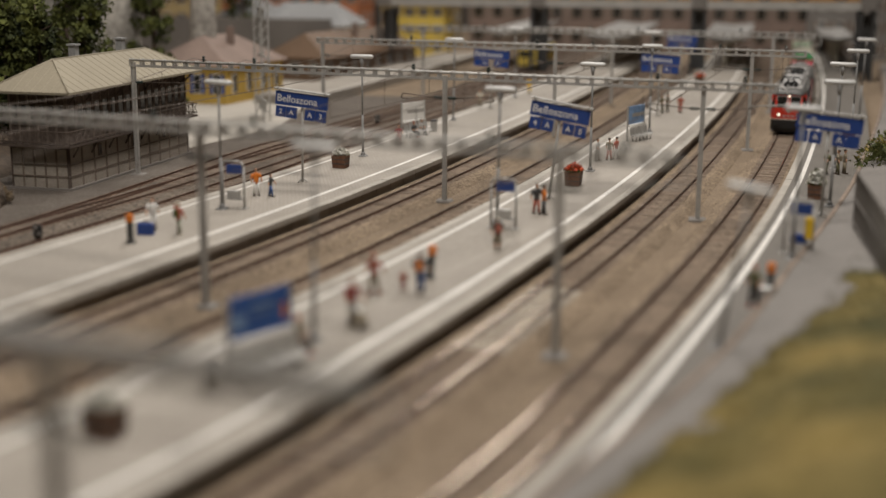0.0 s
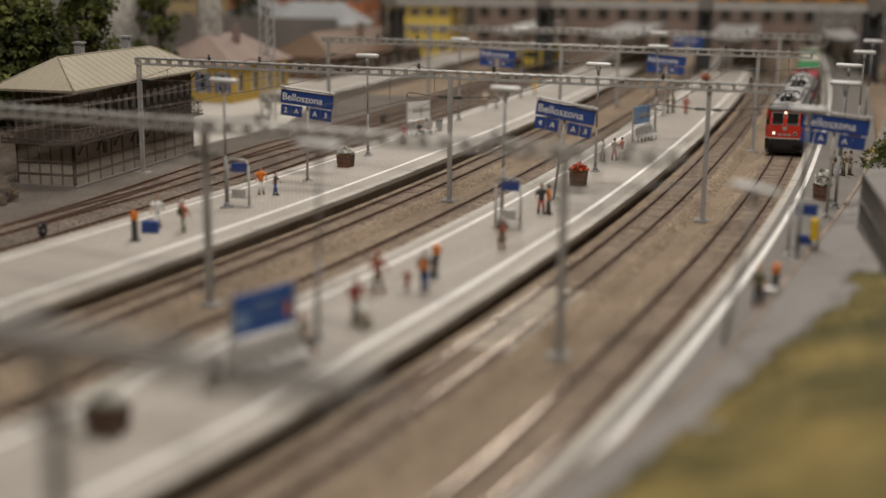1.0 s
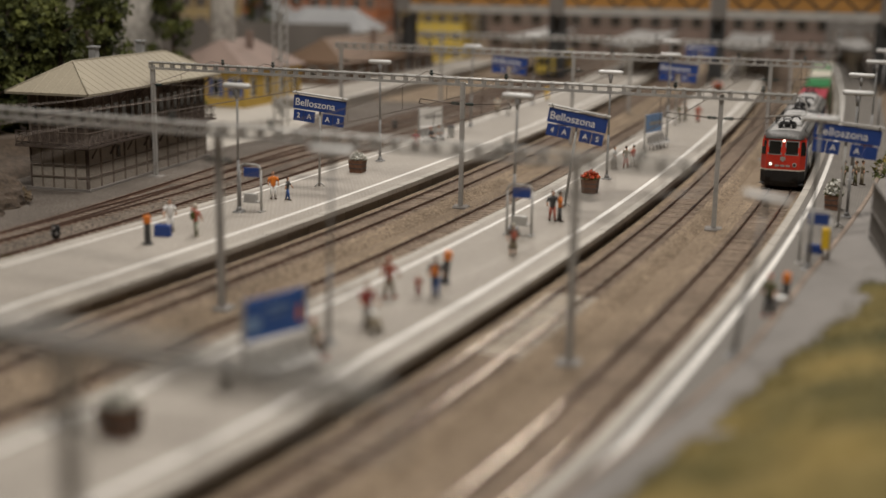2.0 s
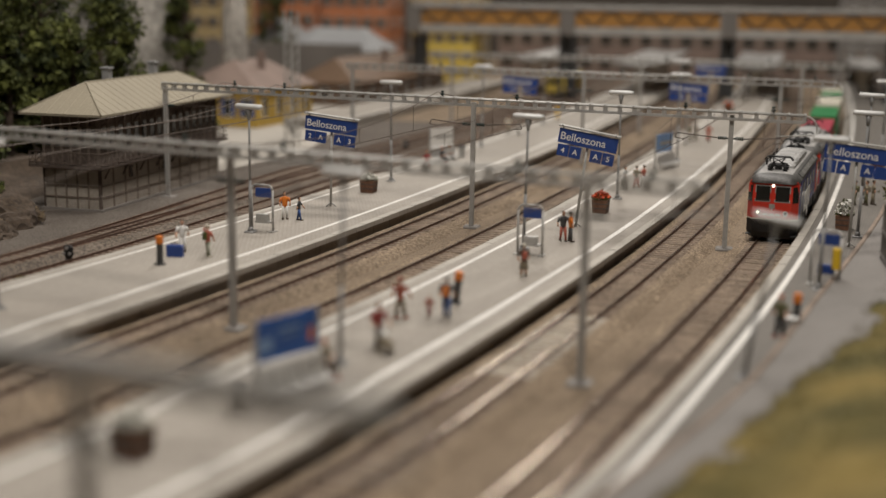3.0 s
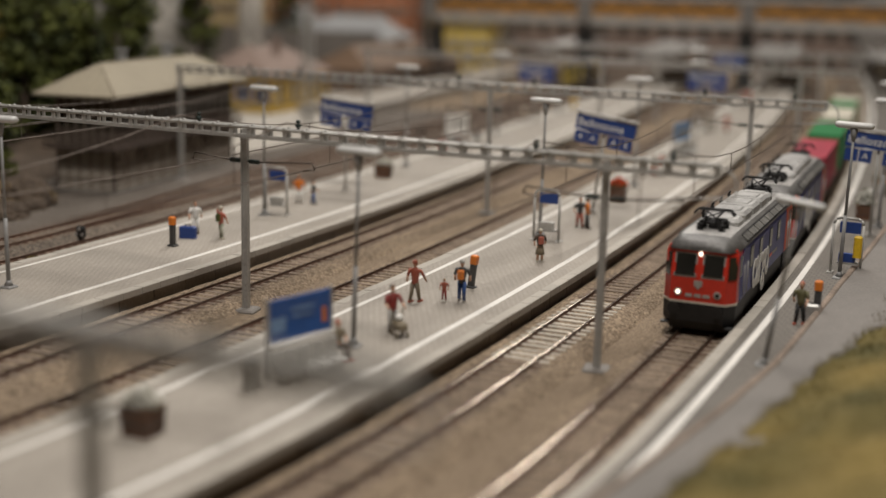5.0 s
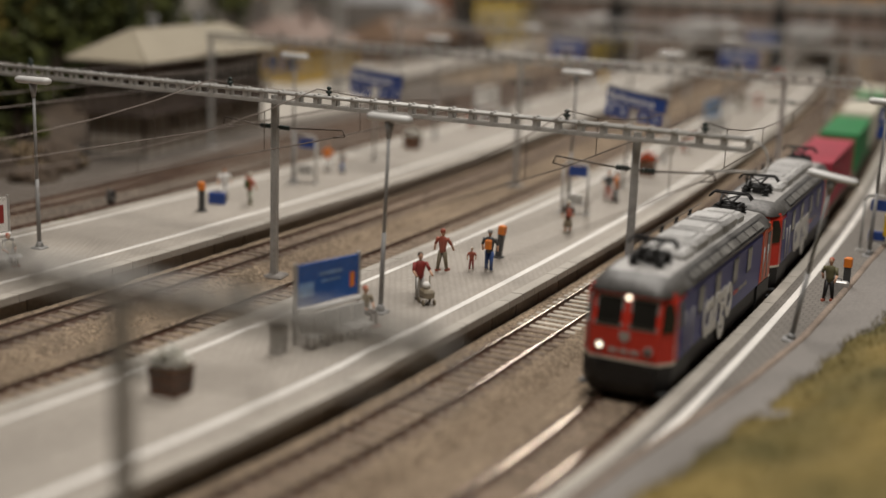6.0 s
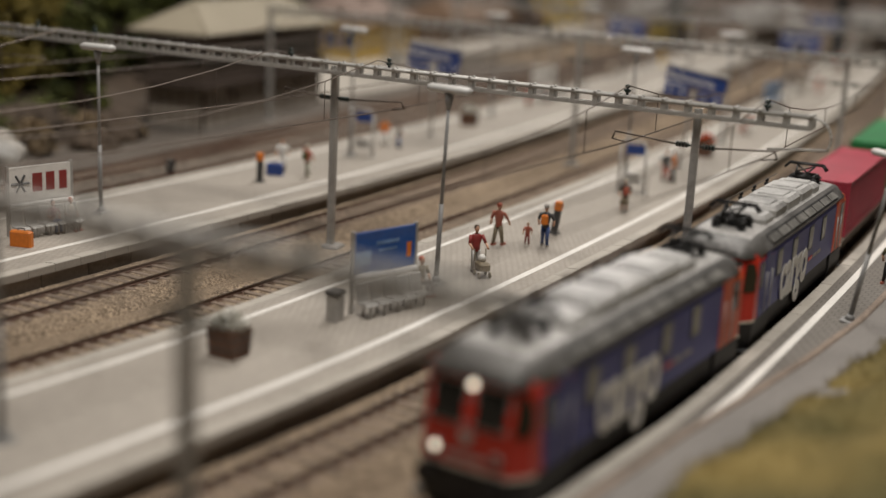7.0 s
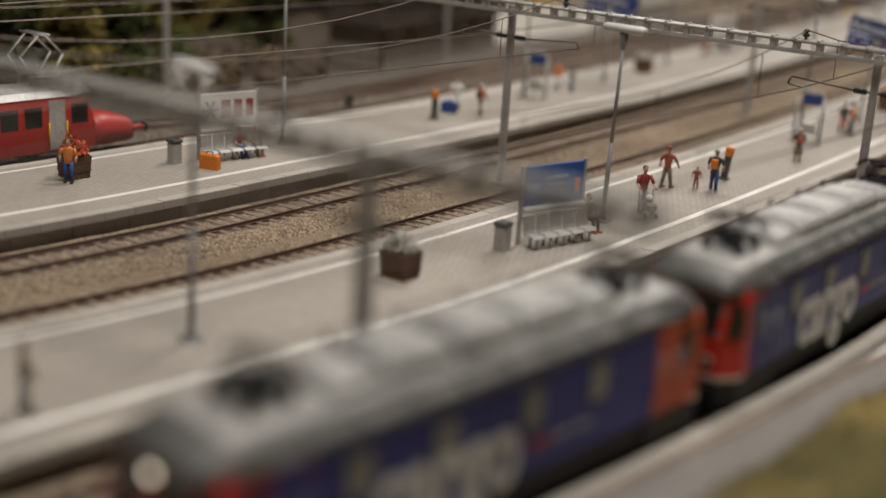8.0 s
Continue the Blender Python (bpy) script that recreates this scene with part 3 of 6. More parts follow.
    # on each mast, an insulated arm to either side that reaches out to the next track
    for x, y in posts:
        foot = Vector((x - ox, y - oy, 6.45))
        own = math.hypot(x - CX, y - CY)
        for key, (R, y0, y1) in TRACKS.items():
            if key == "t7" or abs(R - own) > 6.5:
                continue
            s = 1 if R > own else -1
            reach = abs(R - own)
            bm = bmesh.new()
            rod(bm, foot + u * (s * 0.16), foot + u * (s * 0.32), 0.05, 0.05, 6)
            for i in range(4):
                rod(bm, foot + u * (s * (0.3 + i * 0.13)), foot + u * (s * (0.38 + i * 0.13)), 0.12, 0.1, 8)
            part("insulator", bm, "insulator", p, "dark green insulator")
            bm = bmesh.new()
            tip = foot + u * (s * (reach + 0.5)) + Vector((0, 0, 0.18))
            rod(bm, foot + u * (s * 0.8), tip, 0.04, 0.035, 6)
            rod(bm, tip, tip + u * (s * 0.12) + Vector((0, 0, -0.3)), 0.035, 0.035, 6)
            rod(bm, tip + u * (s * 0.12) + Vector((0, 0, -0.3)), foot + u * (s * reach) + Vector((0, 0, -0.2)), 0.03, 0.03, 6)
            part("registration_arm", bm, "wire", p)
    return p


PORTALS = (
    (((-10.7, 22.0), (-27.5, 25.5), (-49.5, 30.5)), (-4.5, 20.9), (-52, 31.0)),
    (((-4.02, 50.0), (-20.7, 54.3), (-44.2, 59.5)), (0.2, 48.8), (-47, 60.2)),
    (((1.65, 80.1), (-15.07, 82.9), (-39.74, 88.6)), (5.9, 79.2), (-39.9, 88.7)),
    (((5.9, 112.5), (-11.3, 115.6), (-34.5, 120.0)), (10.2, 111.8), (-35, 120.2)),
    (((9.4, 143.0), (-8.0, 145.0), (-30.5, 148.0)), (13.6, 142.6), (-33, 148.4)),
)
for posts, right, left in PORTALS:
    portal(posts, right, left)


# ---- overhead wires ----
def wire_run(R):
    w = thing("overhead_wire", 0, 0, 0, 0, "thin dark overhead contact wire with droppers", "overhead wire", "overhead wires")
    stops = [-6.0] + [p[0][0][1] + (635 - R) * 0.16 for p in PORTALS] + [185.0]
    low, high = [], []
    for a, b in zip(stops[:-1], stops[1:]):
        k = 8
        for i in range(k if b < stops[-1] else k + 1):
            u = i / k
            y = a + (b - a) * u
            x = ring(R, a) + (ring(R, b) - ring(R, a)) * u
            low.append(Vector((x, y, 6.25)))
            high.append(Vector((x, y, 8.5 - 4 * 1.5 * u * (1 - u))))
            if i % 2:
                bm = bmesh.new()
                rod(bm, low[-1], high[-1], 0.018, 0.018, 4)
                part("dropper", bm, "wire", w)
    for nm, pts, r in (("contact_wire", low, 0.03), ("messenger_wire", high, 0.025)):
        bm = bmesh.new()
        skin(bm, [[bm.verts.new(p + Vector((r * math.cos(q * math.pi / 2), 0, r * math.sin(q * math.pi / 2)))) for q in range(4)] for p in pts])
        part(nm, bm, "wire", w)


for key, (R, y0, y1) in TRACKS.items():
    if key != "t7":
        wire_run(R)


# ---- station name signs ----
def name_sign(x, y, rz, left, right, lean=0.0, tilt=0.0, size=0.86):
    s = thing("station_name_sign", x, y, 0.6, rz, "blue enamel station name sign with white letters on a grey pole", "sign", "station name signs")
    s.matrix_basis = at(x, y, 0.6, rz) @ pose(0, 0, 0, 0, lean, 0)
    bm = bmesh.new()
    rod(bm, (0, 0.14, 0), (0, 0.14, 5.6), 0.09, 0.08, 8)
    for k in range(3):
        a = k * 2.1
        rod(bm, (0, 0.14, 0.3), (0.4 * math.cos(a), 0.14 + 0.4 * math.sin(a), 0), 0.05, 0.05, 6)
    part("pole", bm, "steel", s)
    bm = bmesh.new()
    box(bm, 0, 0, 5.1, 3.75, 0.2, 0.9)
    board = part("name_board", bm, "blue", s)
    bm = bmesh.new()
    box(bm, 0, 0.05, 6.1, 3.95, 0.5, 0.1)
    for q in (-1.7, 1.7):
        box(bm, q, 0.15, 5.95, 0.1, 0.1, 0.2)
    part("lamp_canopy", bm, "steel", s)
    for q in (-1.7, 1.7):
        bm = bmesh.new()
        rod(bm, (q, 0.1, 6.05), (q, -0.35, 6.3), 0.05, 0.05, 6)
        part("lamp_arm", bm, "lamp_white", s)
    lettering("name_letters", "Belloszona", 0.68, "white", board, pose(-0.3 * S, -0.112 * S, 5.53 * S, 90, 0, 0), 0.004)
    for q, ch in ((-1.45, left), (-0.67, "A"), (0.67, "A"), (1.45, right)):
        bm = bmesh.new()
        box(bm, q, 0, 4.28, 0.72, 0.18, 0.72)
        plate = part("sector_plate", bm, "blue", s)
        if ch:
            lettering("sector_letter", ch, 0.46, "white", plate, pose(q * S, -0.102 * S, 4.64 * S, 90, 0, 0), 0.008)
    turn = Matrix.Translation((0, 0, 5.2 * S)) @ pose(0, 0, 0, 0, tilt, 0) @ Matrix.Translation((0, 0, -5.2 * S))
    for ch in s.children:
        if not ch.name.startswith("pole"):
            ch.matrix_basis = turn @ ch.matrix_basis
    return s


name_sign(-7.64, 79.0, -6, "4", "5", 6.5, 2.5)
name_sign(-24.72, 81.8, -6, "2", "3", 1, 4.5)
name_sign(8.75, 77.0, -6, "", "", 1, 4.5)
name_sign(-2.3, 127, -4, "", "", 1, 2)
name_sign(-19.5, 130, -4, "", "", 1, 2)
name_sign(-0.6, 165, -4, "", "", 1, 2)


# ---- the train ----
def buffer_pair(v, y, way_sign):
    for x in (-0.88, 0.88):
        bm = bmesh.new()
        rod(bm, (x, y, 1.05), (x, y + way_sign * 0.45, 1.05), 0.1, 0.09, 8)
        rod(bm, (x, y + way_sign * 0.45, 1.05), (x, y + way_sign * 0.52, 1.05), 0.24, 0.24, 10)
        part("buffer", bm, "black", v)


def bogie(v, y, axles):
    bm = bmesh.new()
    for x in (-1.05, 1.05):
        soft_box(bm, x, y, 0.45, 0.16, axles * 2.0, 0.45, 0.05)
        for i in range(axles):
            box(bm, x * 1.05, y + (i - (axles - 1) / 2) * 2.1, 0.35, 0.2, 0.5, 0.45)
    b = part("bogie", bm, "black", v)
    for i in range(axles):
        yy = y + (i - (axles - 1) / 2) * 2.1
        bm = bmesh.new()
        for x in (-0.75, 0.75):
            rod(bm, (x - 0.06, yy, 0.56), (x + 0.06, yy, 0.56), 0.55, 0.55, 16)
        rod(bm, (-0.7, yy, 0.56), (0.7, yy, 0.56), 0.09, 0.09, 8)
        part("wheelset", bm, "dark", b)


def pantograph(v, y):
    """A folded pantograph: a dense bundle of black arms on four insulators."""
    bm = bmesh.new()
    for x in (-0.42, 0.42):
        rod(bm, (x, y - 0.6, 3.98), (x, y + 0.6, 3.98), 0.07, 0.07, 6)
    for dy in (-0.55, 0.0, 0.55):
        rod(bm, (-0.5, y + dy, 3.98), (0.5, y + dy, 3.98), 0.06, 0.06, 6)
    soft_box(bm, 0, y + 0.2, 3.7, 0.4, 0.6, 0.3, 0.06)
    pan = part("pantograph", bm, "black", v, "folded black pantograph")
    for x in (-0.45, 0.45):
        for dy in (-0.55, 0.55):
            bm = bmesh.new()
            rod(bm, (x, y + dy, 3.56), (x, y + dy, 3.97), 0.11, 0.09, 8)
            for z in (3.66, 3.78, 3.9):
                rod(bm, (x, y + dy, z - 0.03), (x, y + dy, z + 0.03), 0.16, 0.16, 8)
            part("insulator", bm, "black", pan)
    for x in (-0.36, 0.36):
        bm = bmesh.new()
        rod(bm, (x, y + 0.5, 4.02), (x * 0.6, y - 0.75, 4.16), 0.05, 0.05, 6)
        rod(bm, (x * 0.6, y - 0.75, 4.16), (x, y + 0.25, 4.36), 0.045, 0.045, 6)
        rod(bm, (x * 0.6, y - 0.75, 4.2), (-x, y + 0.25, 4.36), 0.03, 0.03, 6)
        part("arm", bm, "black", pan)
    for dy in (0.08, 0.42):
        bm = bmesh.new()
        pts = [(-0.85, -0.2), (-0.68, 0), (0.68, 0), (0.85, -0.2)]
        for (xa, za), (xb, zb) in zip(pts[:-1], pts[1:]):
            rod(bm, (xa, y + dy, 4.42 + za), (xb, y + dy, 4.42 + zb), 0.045, 0.045, 6)
        part("contact_strip", bm, "black", pan)


def electric_locomotive(lit):
    v = thing("electric_locomotive", 0, 0, 0, 0, "red and blue electric freight locomotive with grey roof", "locomotive", "locomotives at the head of the train")
    # blue middle of the body
    side = [(-1.46, 1.05), (1.46, 1.05), (1.47, 2.95), (1.36, 3.2), (-1.36, 3.2), (-1.47, 2.95)]
    bm = bmesh.new()
    prism(bm, side, -6.3, 6.3)
    part("body", bm, "loco_blue", v, "dark blue body side")
    for e in (-1, 1):
        bm = bmesh.new()
        rings = []
        for y, hw, top in ((6.3, 1.475, 3.2), (8.55, 1.475, 3.2), (9.15, 1.12, 3.18)):
            low = y
            tilt = 0.32 if y > 9 else 0.12 if y > 8 else 0.0
            rings.append([bm.verts.new((x, e * (low - (tilt if z > 2.2 else 0.0) * (z - 1.9) / 1.3), z)) for x, z in
                          ((-hw, 1.05), (hw, 1.05), (hw, 2.0), (hw, 2.95), (hw * 0.93, top), (-hw * 0.93, top), (-hw, 2.95), (-hw, 2.0))])
        skin(bm, rings)
        cab = part("cab", bm, "red" if e < 0 else "orange_red", v, "bright red cab with two windscreens")
        if e < 0:
            for x in (-1, 1):
                bm = bmesh.new()
                skin(bm, [[bm.verts.new((x * q, y, z)) for y, z in ((-6.3, 1.05), (-7.85, 1.05), (-8.2, 2.94), (-6.3, 2.94))] for q in (1.46, 1.486)])
                part("side_panel", bm, "loco_blue", cab, "dark blue panel behind the front cab")
        for x0, x1 in ((-0.97, -0.17), (0.17, 0.97)):
            for grow, push, mt, nm in ((0.06, 0.012, "rubber", "window_frame"), (0.0, 0.03, "glass", "windscreen")):
                bm = bmesh.new()
                za, zb = 2.12 - grow, 2.94 + grow
                yy = lambda z: e * (9.15 + push - (0.32 if z > 2.2 else 0.0) * (z - 1.9) / 1.3)
                zs = [za, 2.2, 2.21, zb]
                ys = [e * (9.15 + push), e * (9.15 + push), e * (9.15 + push - 0.075), yy(zb)]
                r0 = []
                for z, y in zip(zs, ys):
                    r0.append([bm.verts.new((x0 - grow, y, z)), bm.verts.new((x1 + grow, y, z)), bm.verts.new((x1 + grow, y - e * 0.2, z)), bm.verts.new((x0 - grow, y - e * 0.2, z))])
                skin(bm, r0)
                part(nm, bm, mt, cab)
        for x in (-1, 1):
            # slanted corner window beside the windscreen
            bm = bmesh.new()
            a, b = Vector((x * 1.17, 9.08, 0)), Vector((x * 1.44, 8.62, 0))
            nn = Vector((x * 0.86, 0.5, 0)).normalized() * 0.035
            rr = []
            for z in (2.05, 2.95):
                back = Vector((0, -0.3 * (z - 1.95) / 1.3, 0))
                rr.append([bm.verts.new(((p + o + back).x, e * (p + o + back).y, z)) for p, o in ((a, nn), (b, nn), (b, nn * -2), (a, nn * -2))])
            skin(bm, rr)
            part("corner_window", bm, "glass", cab)
            bm = bmesh.new()
            box(bm, x * 1.475, e * 7.75, 2.05, 0.03, 0.62, 0.85)
            part("side_window", bm, "glass", cab)
            bm = bmesh.new()
            box(bm, x * 1.478, e * 6.85, 1.15, 0.03, 0.72, 1.95)
            door = part("cab_door", bm, "loco_blue" if e < 0 else "orange_red", cab)
            for dy in (-0.42, 0.42):
                bm = bmesh.new()
                rod(bm, (x * 1.56, e * 6.85 + dy, 1.2), (x * 1.56, e * 6.85 + dy, 2.5), 0.025, 0.025, 6)
                part("handrail", bm, "steel", door)
            bm = bmesh.new()
            rod(bm, (x * 0.8, e * 9.12, 1.44), (x * 0.8, e * 9.2, 1.44), 0.15, 0.15, 12)
            part("headlight_ring", bm, "steel", cab)
            bm = bmesh.new()
            rod(bm, (x * 0.8, e * 9.18, 1.44), (x * 0.8, e * 9.23, 1.44), 0.09, 0.085, 12)
            part("headlight", bm, "headlight" if lit and e < 0 and x < 0 else "glass", cab)
        bm = bmesh.new()
        rod(bm, (0, e * 8.85, 2.98), (0, e * 8.97, 2.98), 0.09, 0.085, 12)
        part("top_headlight", bm, "headlight" if lit and e < 0 else "glass", cab)
        bm = bmesh.new()
        box(bm, 0, e * 9.16, 1.72, 0.34, 0.05, 0.12)
        prism_pts = [(-0.17, 1.95), (-0.17, 1.78), (0, 1.6), (0.17, 1.78), (0.17, 1.95)]
        skin(bm, [[bm.verts.new((x, e * y, z)) for x, z in prism_pts] for y in (9.13, 9.19)])
        part("emblem", bm, "silver", cab, "small silver shield emblem")
        for i in range(3):
            bm = bmesh.new()
            box(bm, -0.36 + i * 0.36, e * 9.17, 1.28, 0.28, 0.03, 0.13)
            part("number_bar", bm, "silver", cab, "small pale bar")
        bm = bmesh.new()
        skin(bm, [[bm.verts.new((x, e * y, z)) for x, y in ((-1.13, 9.17), (1.13, 9.17), (1.5, 8.56), (1.5, 8.3), (-1.5, 8.3), (-1.5, 8.56))] for z in (1.02, 1.1)])
        part("white_stripe", bm, "cream", cab)
        # black apron below
        bm = bmesh.new()
        skin(bm, [[bm.verts.new((x, e * y, z)) for x, y in ((-1.1, 9.2 - q), (1.1, 9.2 - q), (1.48 - q * 0.4, 8.6 - q), (1.48 - q * 0.4, 6.0), (-1.48 + q * 0.4, 6.0), (-1.48 + q * 0.4, 8.6 - q))] for z, q in ((0.14, 0.3), (0.5, 0.02), (1.22, 0.0))])
        part("apron", bm, "black", v)
        buffer_pair(v, e * 9.15, e)
        for x in (-1.2, 1.2):
            bm = bmesh.new()
            box(bm, x * 1.1, e * 8.9, 0.3, 0.3, 0.5, 0.06)
            part("step", bm, "dark", v)
        pantograph(v, e * 6.4)
    # roof with sloped shoulders and a rounded visor at each end, their shade put into the colour
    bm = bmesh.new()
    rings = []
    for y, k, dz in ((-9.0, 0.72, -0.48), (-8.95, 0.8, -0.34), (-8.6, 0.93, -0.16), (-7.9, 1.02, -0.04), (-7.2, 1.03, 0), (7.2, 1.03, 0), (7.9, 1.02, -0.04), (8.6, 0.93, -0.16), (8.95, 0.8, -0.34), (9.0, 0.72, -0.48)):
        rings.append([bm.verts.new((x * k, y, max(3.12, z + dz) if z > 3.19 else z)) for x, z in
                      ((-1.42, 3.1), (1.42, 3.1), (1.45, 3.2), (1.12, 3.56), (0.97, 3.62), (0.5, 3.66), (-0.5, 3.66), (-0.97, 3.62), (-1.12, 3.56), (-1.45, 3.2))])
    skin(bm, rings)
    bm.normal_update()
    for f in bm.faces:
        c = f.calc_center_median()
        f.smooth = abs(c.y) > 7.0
        # down-curving visor and edge faces take the grey with painted-in shade
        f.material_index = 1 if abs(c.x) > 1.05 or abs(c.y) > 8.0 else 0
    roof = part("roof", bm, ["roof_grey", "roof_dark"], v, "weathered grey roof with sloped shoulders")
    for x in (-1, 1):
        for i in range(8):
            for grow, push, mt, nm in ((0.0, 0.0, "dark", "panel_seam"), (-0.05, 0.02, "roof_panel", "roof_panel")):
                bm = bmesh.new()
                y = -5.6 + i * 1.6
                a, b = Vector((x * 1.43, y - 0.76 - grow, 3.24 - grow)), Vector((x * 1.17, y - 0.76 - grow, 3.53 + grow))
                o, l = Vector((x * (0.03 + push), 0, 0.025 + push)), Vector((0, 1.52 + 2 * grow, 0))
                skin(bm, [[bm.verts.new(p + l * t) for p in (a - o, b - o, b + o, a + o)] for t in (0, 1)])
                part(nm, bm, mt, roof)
    for y, l, hh in ((-4.3, 1.5, 0.3), (-2.3, 2.1, 0.4), (0.1, 2.3, 0.42), (2.6, 2.3, 0.42), (4.6, 1.3, 0.34)):
        bm = bmesh.new()
        soft_box(bm, 0.05, y, 3.62, 1.62, l, hh, 0.13)
        hatch = part("roof_box", bm, "hatch", roof, "pale grey roof hatch")
        bm = bmesh.new()
        soft_box(bm, 0.05, y, 3.62 + hh, 1.0, l * 0.66, 0.05, 0.04)
        part("hatch_lid", bm, "hatch", hatch)
    for i in range(4):
        bm = bmesh.new()
        y = -3.2 + i * 2.3
        rod(bm, (-0.98, y, 3.58), (-0.98, y, 3.95), 0.06, 0.05, 6)
        blob(bm, -0.98, y, 3.82, 0.11, 0.11, 0.08)
        blob(bm, -0.98, y, 3.98, 0.09, 0.09, 0.07)
        part("roof_insulator", bm, "black", roof)
    bm = bmesh.new()
    rod(bm, (-0.98, -5.6, 4.02), (-0.98, 5.6, 4.02), 0.022, 0.022, 6)
    part("roof_busbar", bm, "wire", roof)
    # side windows and lettering
    for x in (-1, 1):
        for i, y in enumerate((-4.9, -2.2, 0.9, 3.6, 5.2)):
            if i == 4:
                continue
            bm = bmesh.new()
            box(bm, x * 1.468, y, 2.0, 0.05, 0.86, 0.92)
            fr = part("window_frame", bm, "dark", v)
            bm = bmesh.new()
            box(bm, x * 1.48, y, 2.08, 0.05, 0.7, 0.76)
            part("window_pane", bm, "pale_pane", fr)
        lettering("cargo_letters", "cargo", 2.45, "white", v, pose(x * 1.51 * S, -2.0 * S if x > 0 else 2.0 * S, 1.78 * S, 90, 0, 90 * x) @ Matrix.Diagonal((0.9, 1, 1, 1)), 0.07, "large white lettering on the body side")
        for i in range(3):
            bm = bmesh.new()
            box(bm, x * 1.475, 1.3 + i * 0.9, 1.55, 0.02, 0.7, 0.13)
            part("script_bar", bm, "red" if i == 0 else "rubber", v)
        bm = bmesh.new()
        box(bm, x * 1.3, 0, 0.5, 0.2, 17.0, 0.76)
        part("sill", bm, "black", v)
    # the superstructure stands a little above the frame
    for ch in v.children:
        if ch.name.split(".")[0] in ("body", "cab", "roof", "pantograph", "window_frame", "cargo_letters", "script_bar"):
            ch.location.z += 0.2 * S
    for y in (-6.2, 0, 6.2):
        bogie(v, y, 2)
    return v


def container(w, y, length, material):
    bm = bmesh.new()
    box(bm, 0, y, 1.18, 2.4, length - 0.08, 2.52)
    k = int(length / 0.28)
    for i in range(k):
        yy = y - length / 2 + 0.16 + i * (length - 0.3) / (k - 1)
        for x in (-1.21, 1.21):
            box(bm, x, yy, 1.36, 0.04, 0.14, 2.15)
    for i in range(8):
        box(bm, -1.05 + i * 0.3, y - length / 2 + 0.03, 1.36, 0.14, 0.05, 2.15)
    c = part("container", bm, material, w, "corrugated steel shipping container")
    bm = bmesh.new()
    for x in (-1.2, 1.2):
        for yy in (y - length / 2 + 0.04, y + length / 2 - 0.04):
            box(bm, x, yy, 1.16, 0.12, 0.12, 2.58)
        for z in (1.16, 3.64):
            box(bm, x, y, z, 0.12, length, 0.1)
    part("container_frame", bm, material, c)
    return c


def container_wagon(boxes, label):
    w = thing("container_wagon", 0, 0, 0, 0, label, "freight wagon", "wagons of the train")
    L = 14.2
    bm = bmesh.new()
    box(bm, 0, 0, 0.95, 2.6, L, 0.2)
    for x in (-1.2, 1.2):
        box(bm, x, 0, 0.72, 0.12, L - 0.6, 0.3)
    part("wagon_deck", bm, "timber", w)
    for y, l, mt in boxes:
        container(w, y, l, mt)
    for y in (-4.9, 4.9):
        bogie(w, y, 2)
    for e in (-1, 1):
        buffer_pair(w, e * L / 2, e)
    return w


loco_a = electric_locomotive(True)
loco_b = electric_locomotive(False)
wagon_a = container_wagon([(0, 12.2, "container_red")], "container wagon carrying a crimson red container")
wagon_b = container_wagon([(0, 12.2, "container_green")], "container wagon carrying a green container")
wagon_c = container_wagon([(0, 12.2, "container_cream")], "container wagon carrying a cream container")
wagon_d = container_wagon([(-3.2, 6.1, "container_green"), (3.2, 6.1, "container_cream")], "container wagon carrying two short containers")
TRAIN = ((loco_a, 8.2), (loco_b, 24.5), (wagon_a, 40.1), (wagon_b, 54.6), (wagon_c, 69.1), (wagon_d, 83.6))
for v, back in TRAIN:
    v.scale = (1.05, 0.845, 1.09) if v in (loco_a, loco_b) else (1, 0.945, 1)


def along(y, s):
    """The y that lies s metres of track behind y on the train's track."""
    while s > 0:
        step = min(s, 0.5)
        x0 = ring(637.63, y)
        x1 = ring(637.63, y + step)
        y += step * step / math.hypot(x1 - x0, step)
        s -= step
    return y


def motions():
    walk(focus_mark, [(t, pose(-0.18 * d * S, d * S, 3 * S)) for t, d in FOCUS])
    for v, back in TRAIN:
        rows = []
        for i in range(17):
            t = i * 0.5
            front = 119.9 - 13.12 * t
            ya, yb = along(front, max(0.1, back - 5)), along(front, back + 5)
            xa, xb = ring(637.63, ya), ring(637.63, yb)
            rz = -math.degrees(math.atan2(xb - xa, yb - ya))
            rows.append((t, pose((xa + xb) / 2 * S, (ya + yb) / 2 * S, 0, 0, 0, rz)))
        walk(v, rows)



# ---- pale yard surface beside the signal house ----
bm = bmesh.new()
pts = ((-57, 100), (-41.5, 101), (-38.5, 118), (-42, 140), (-46.5, 168), (-64, 168), (-62, 130))
skin(bm, [[bm.verts.new((x, y, z)) for x, y in pts] for z in (-0.7, -0.42)])
part("pavement", bm, "slab", None, "pale grey paved yard behind the signal house", "structure")


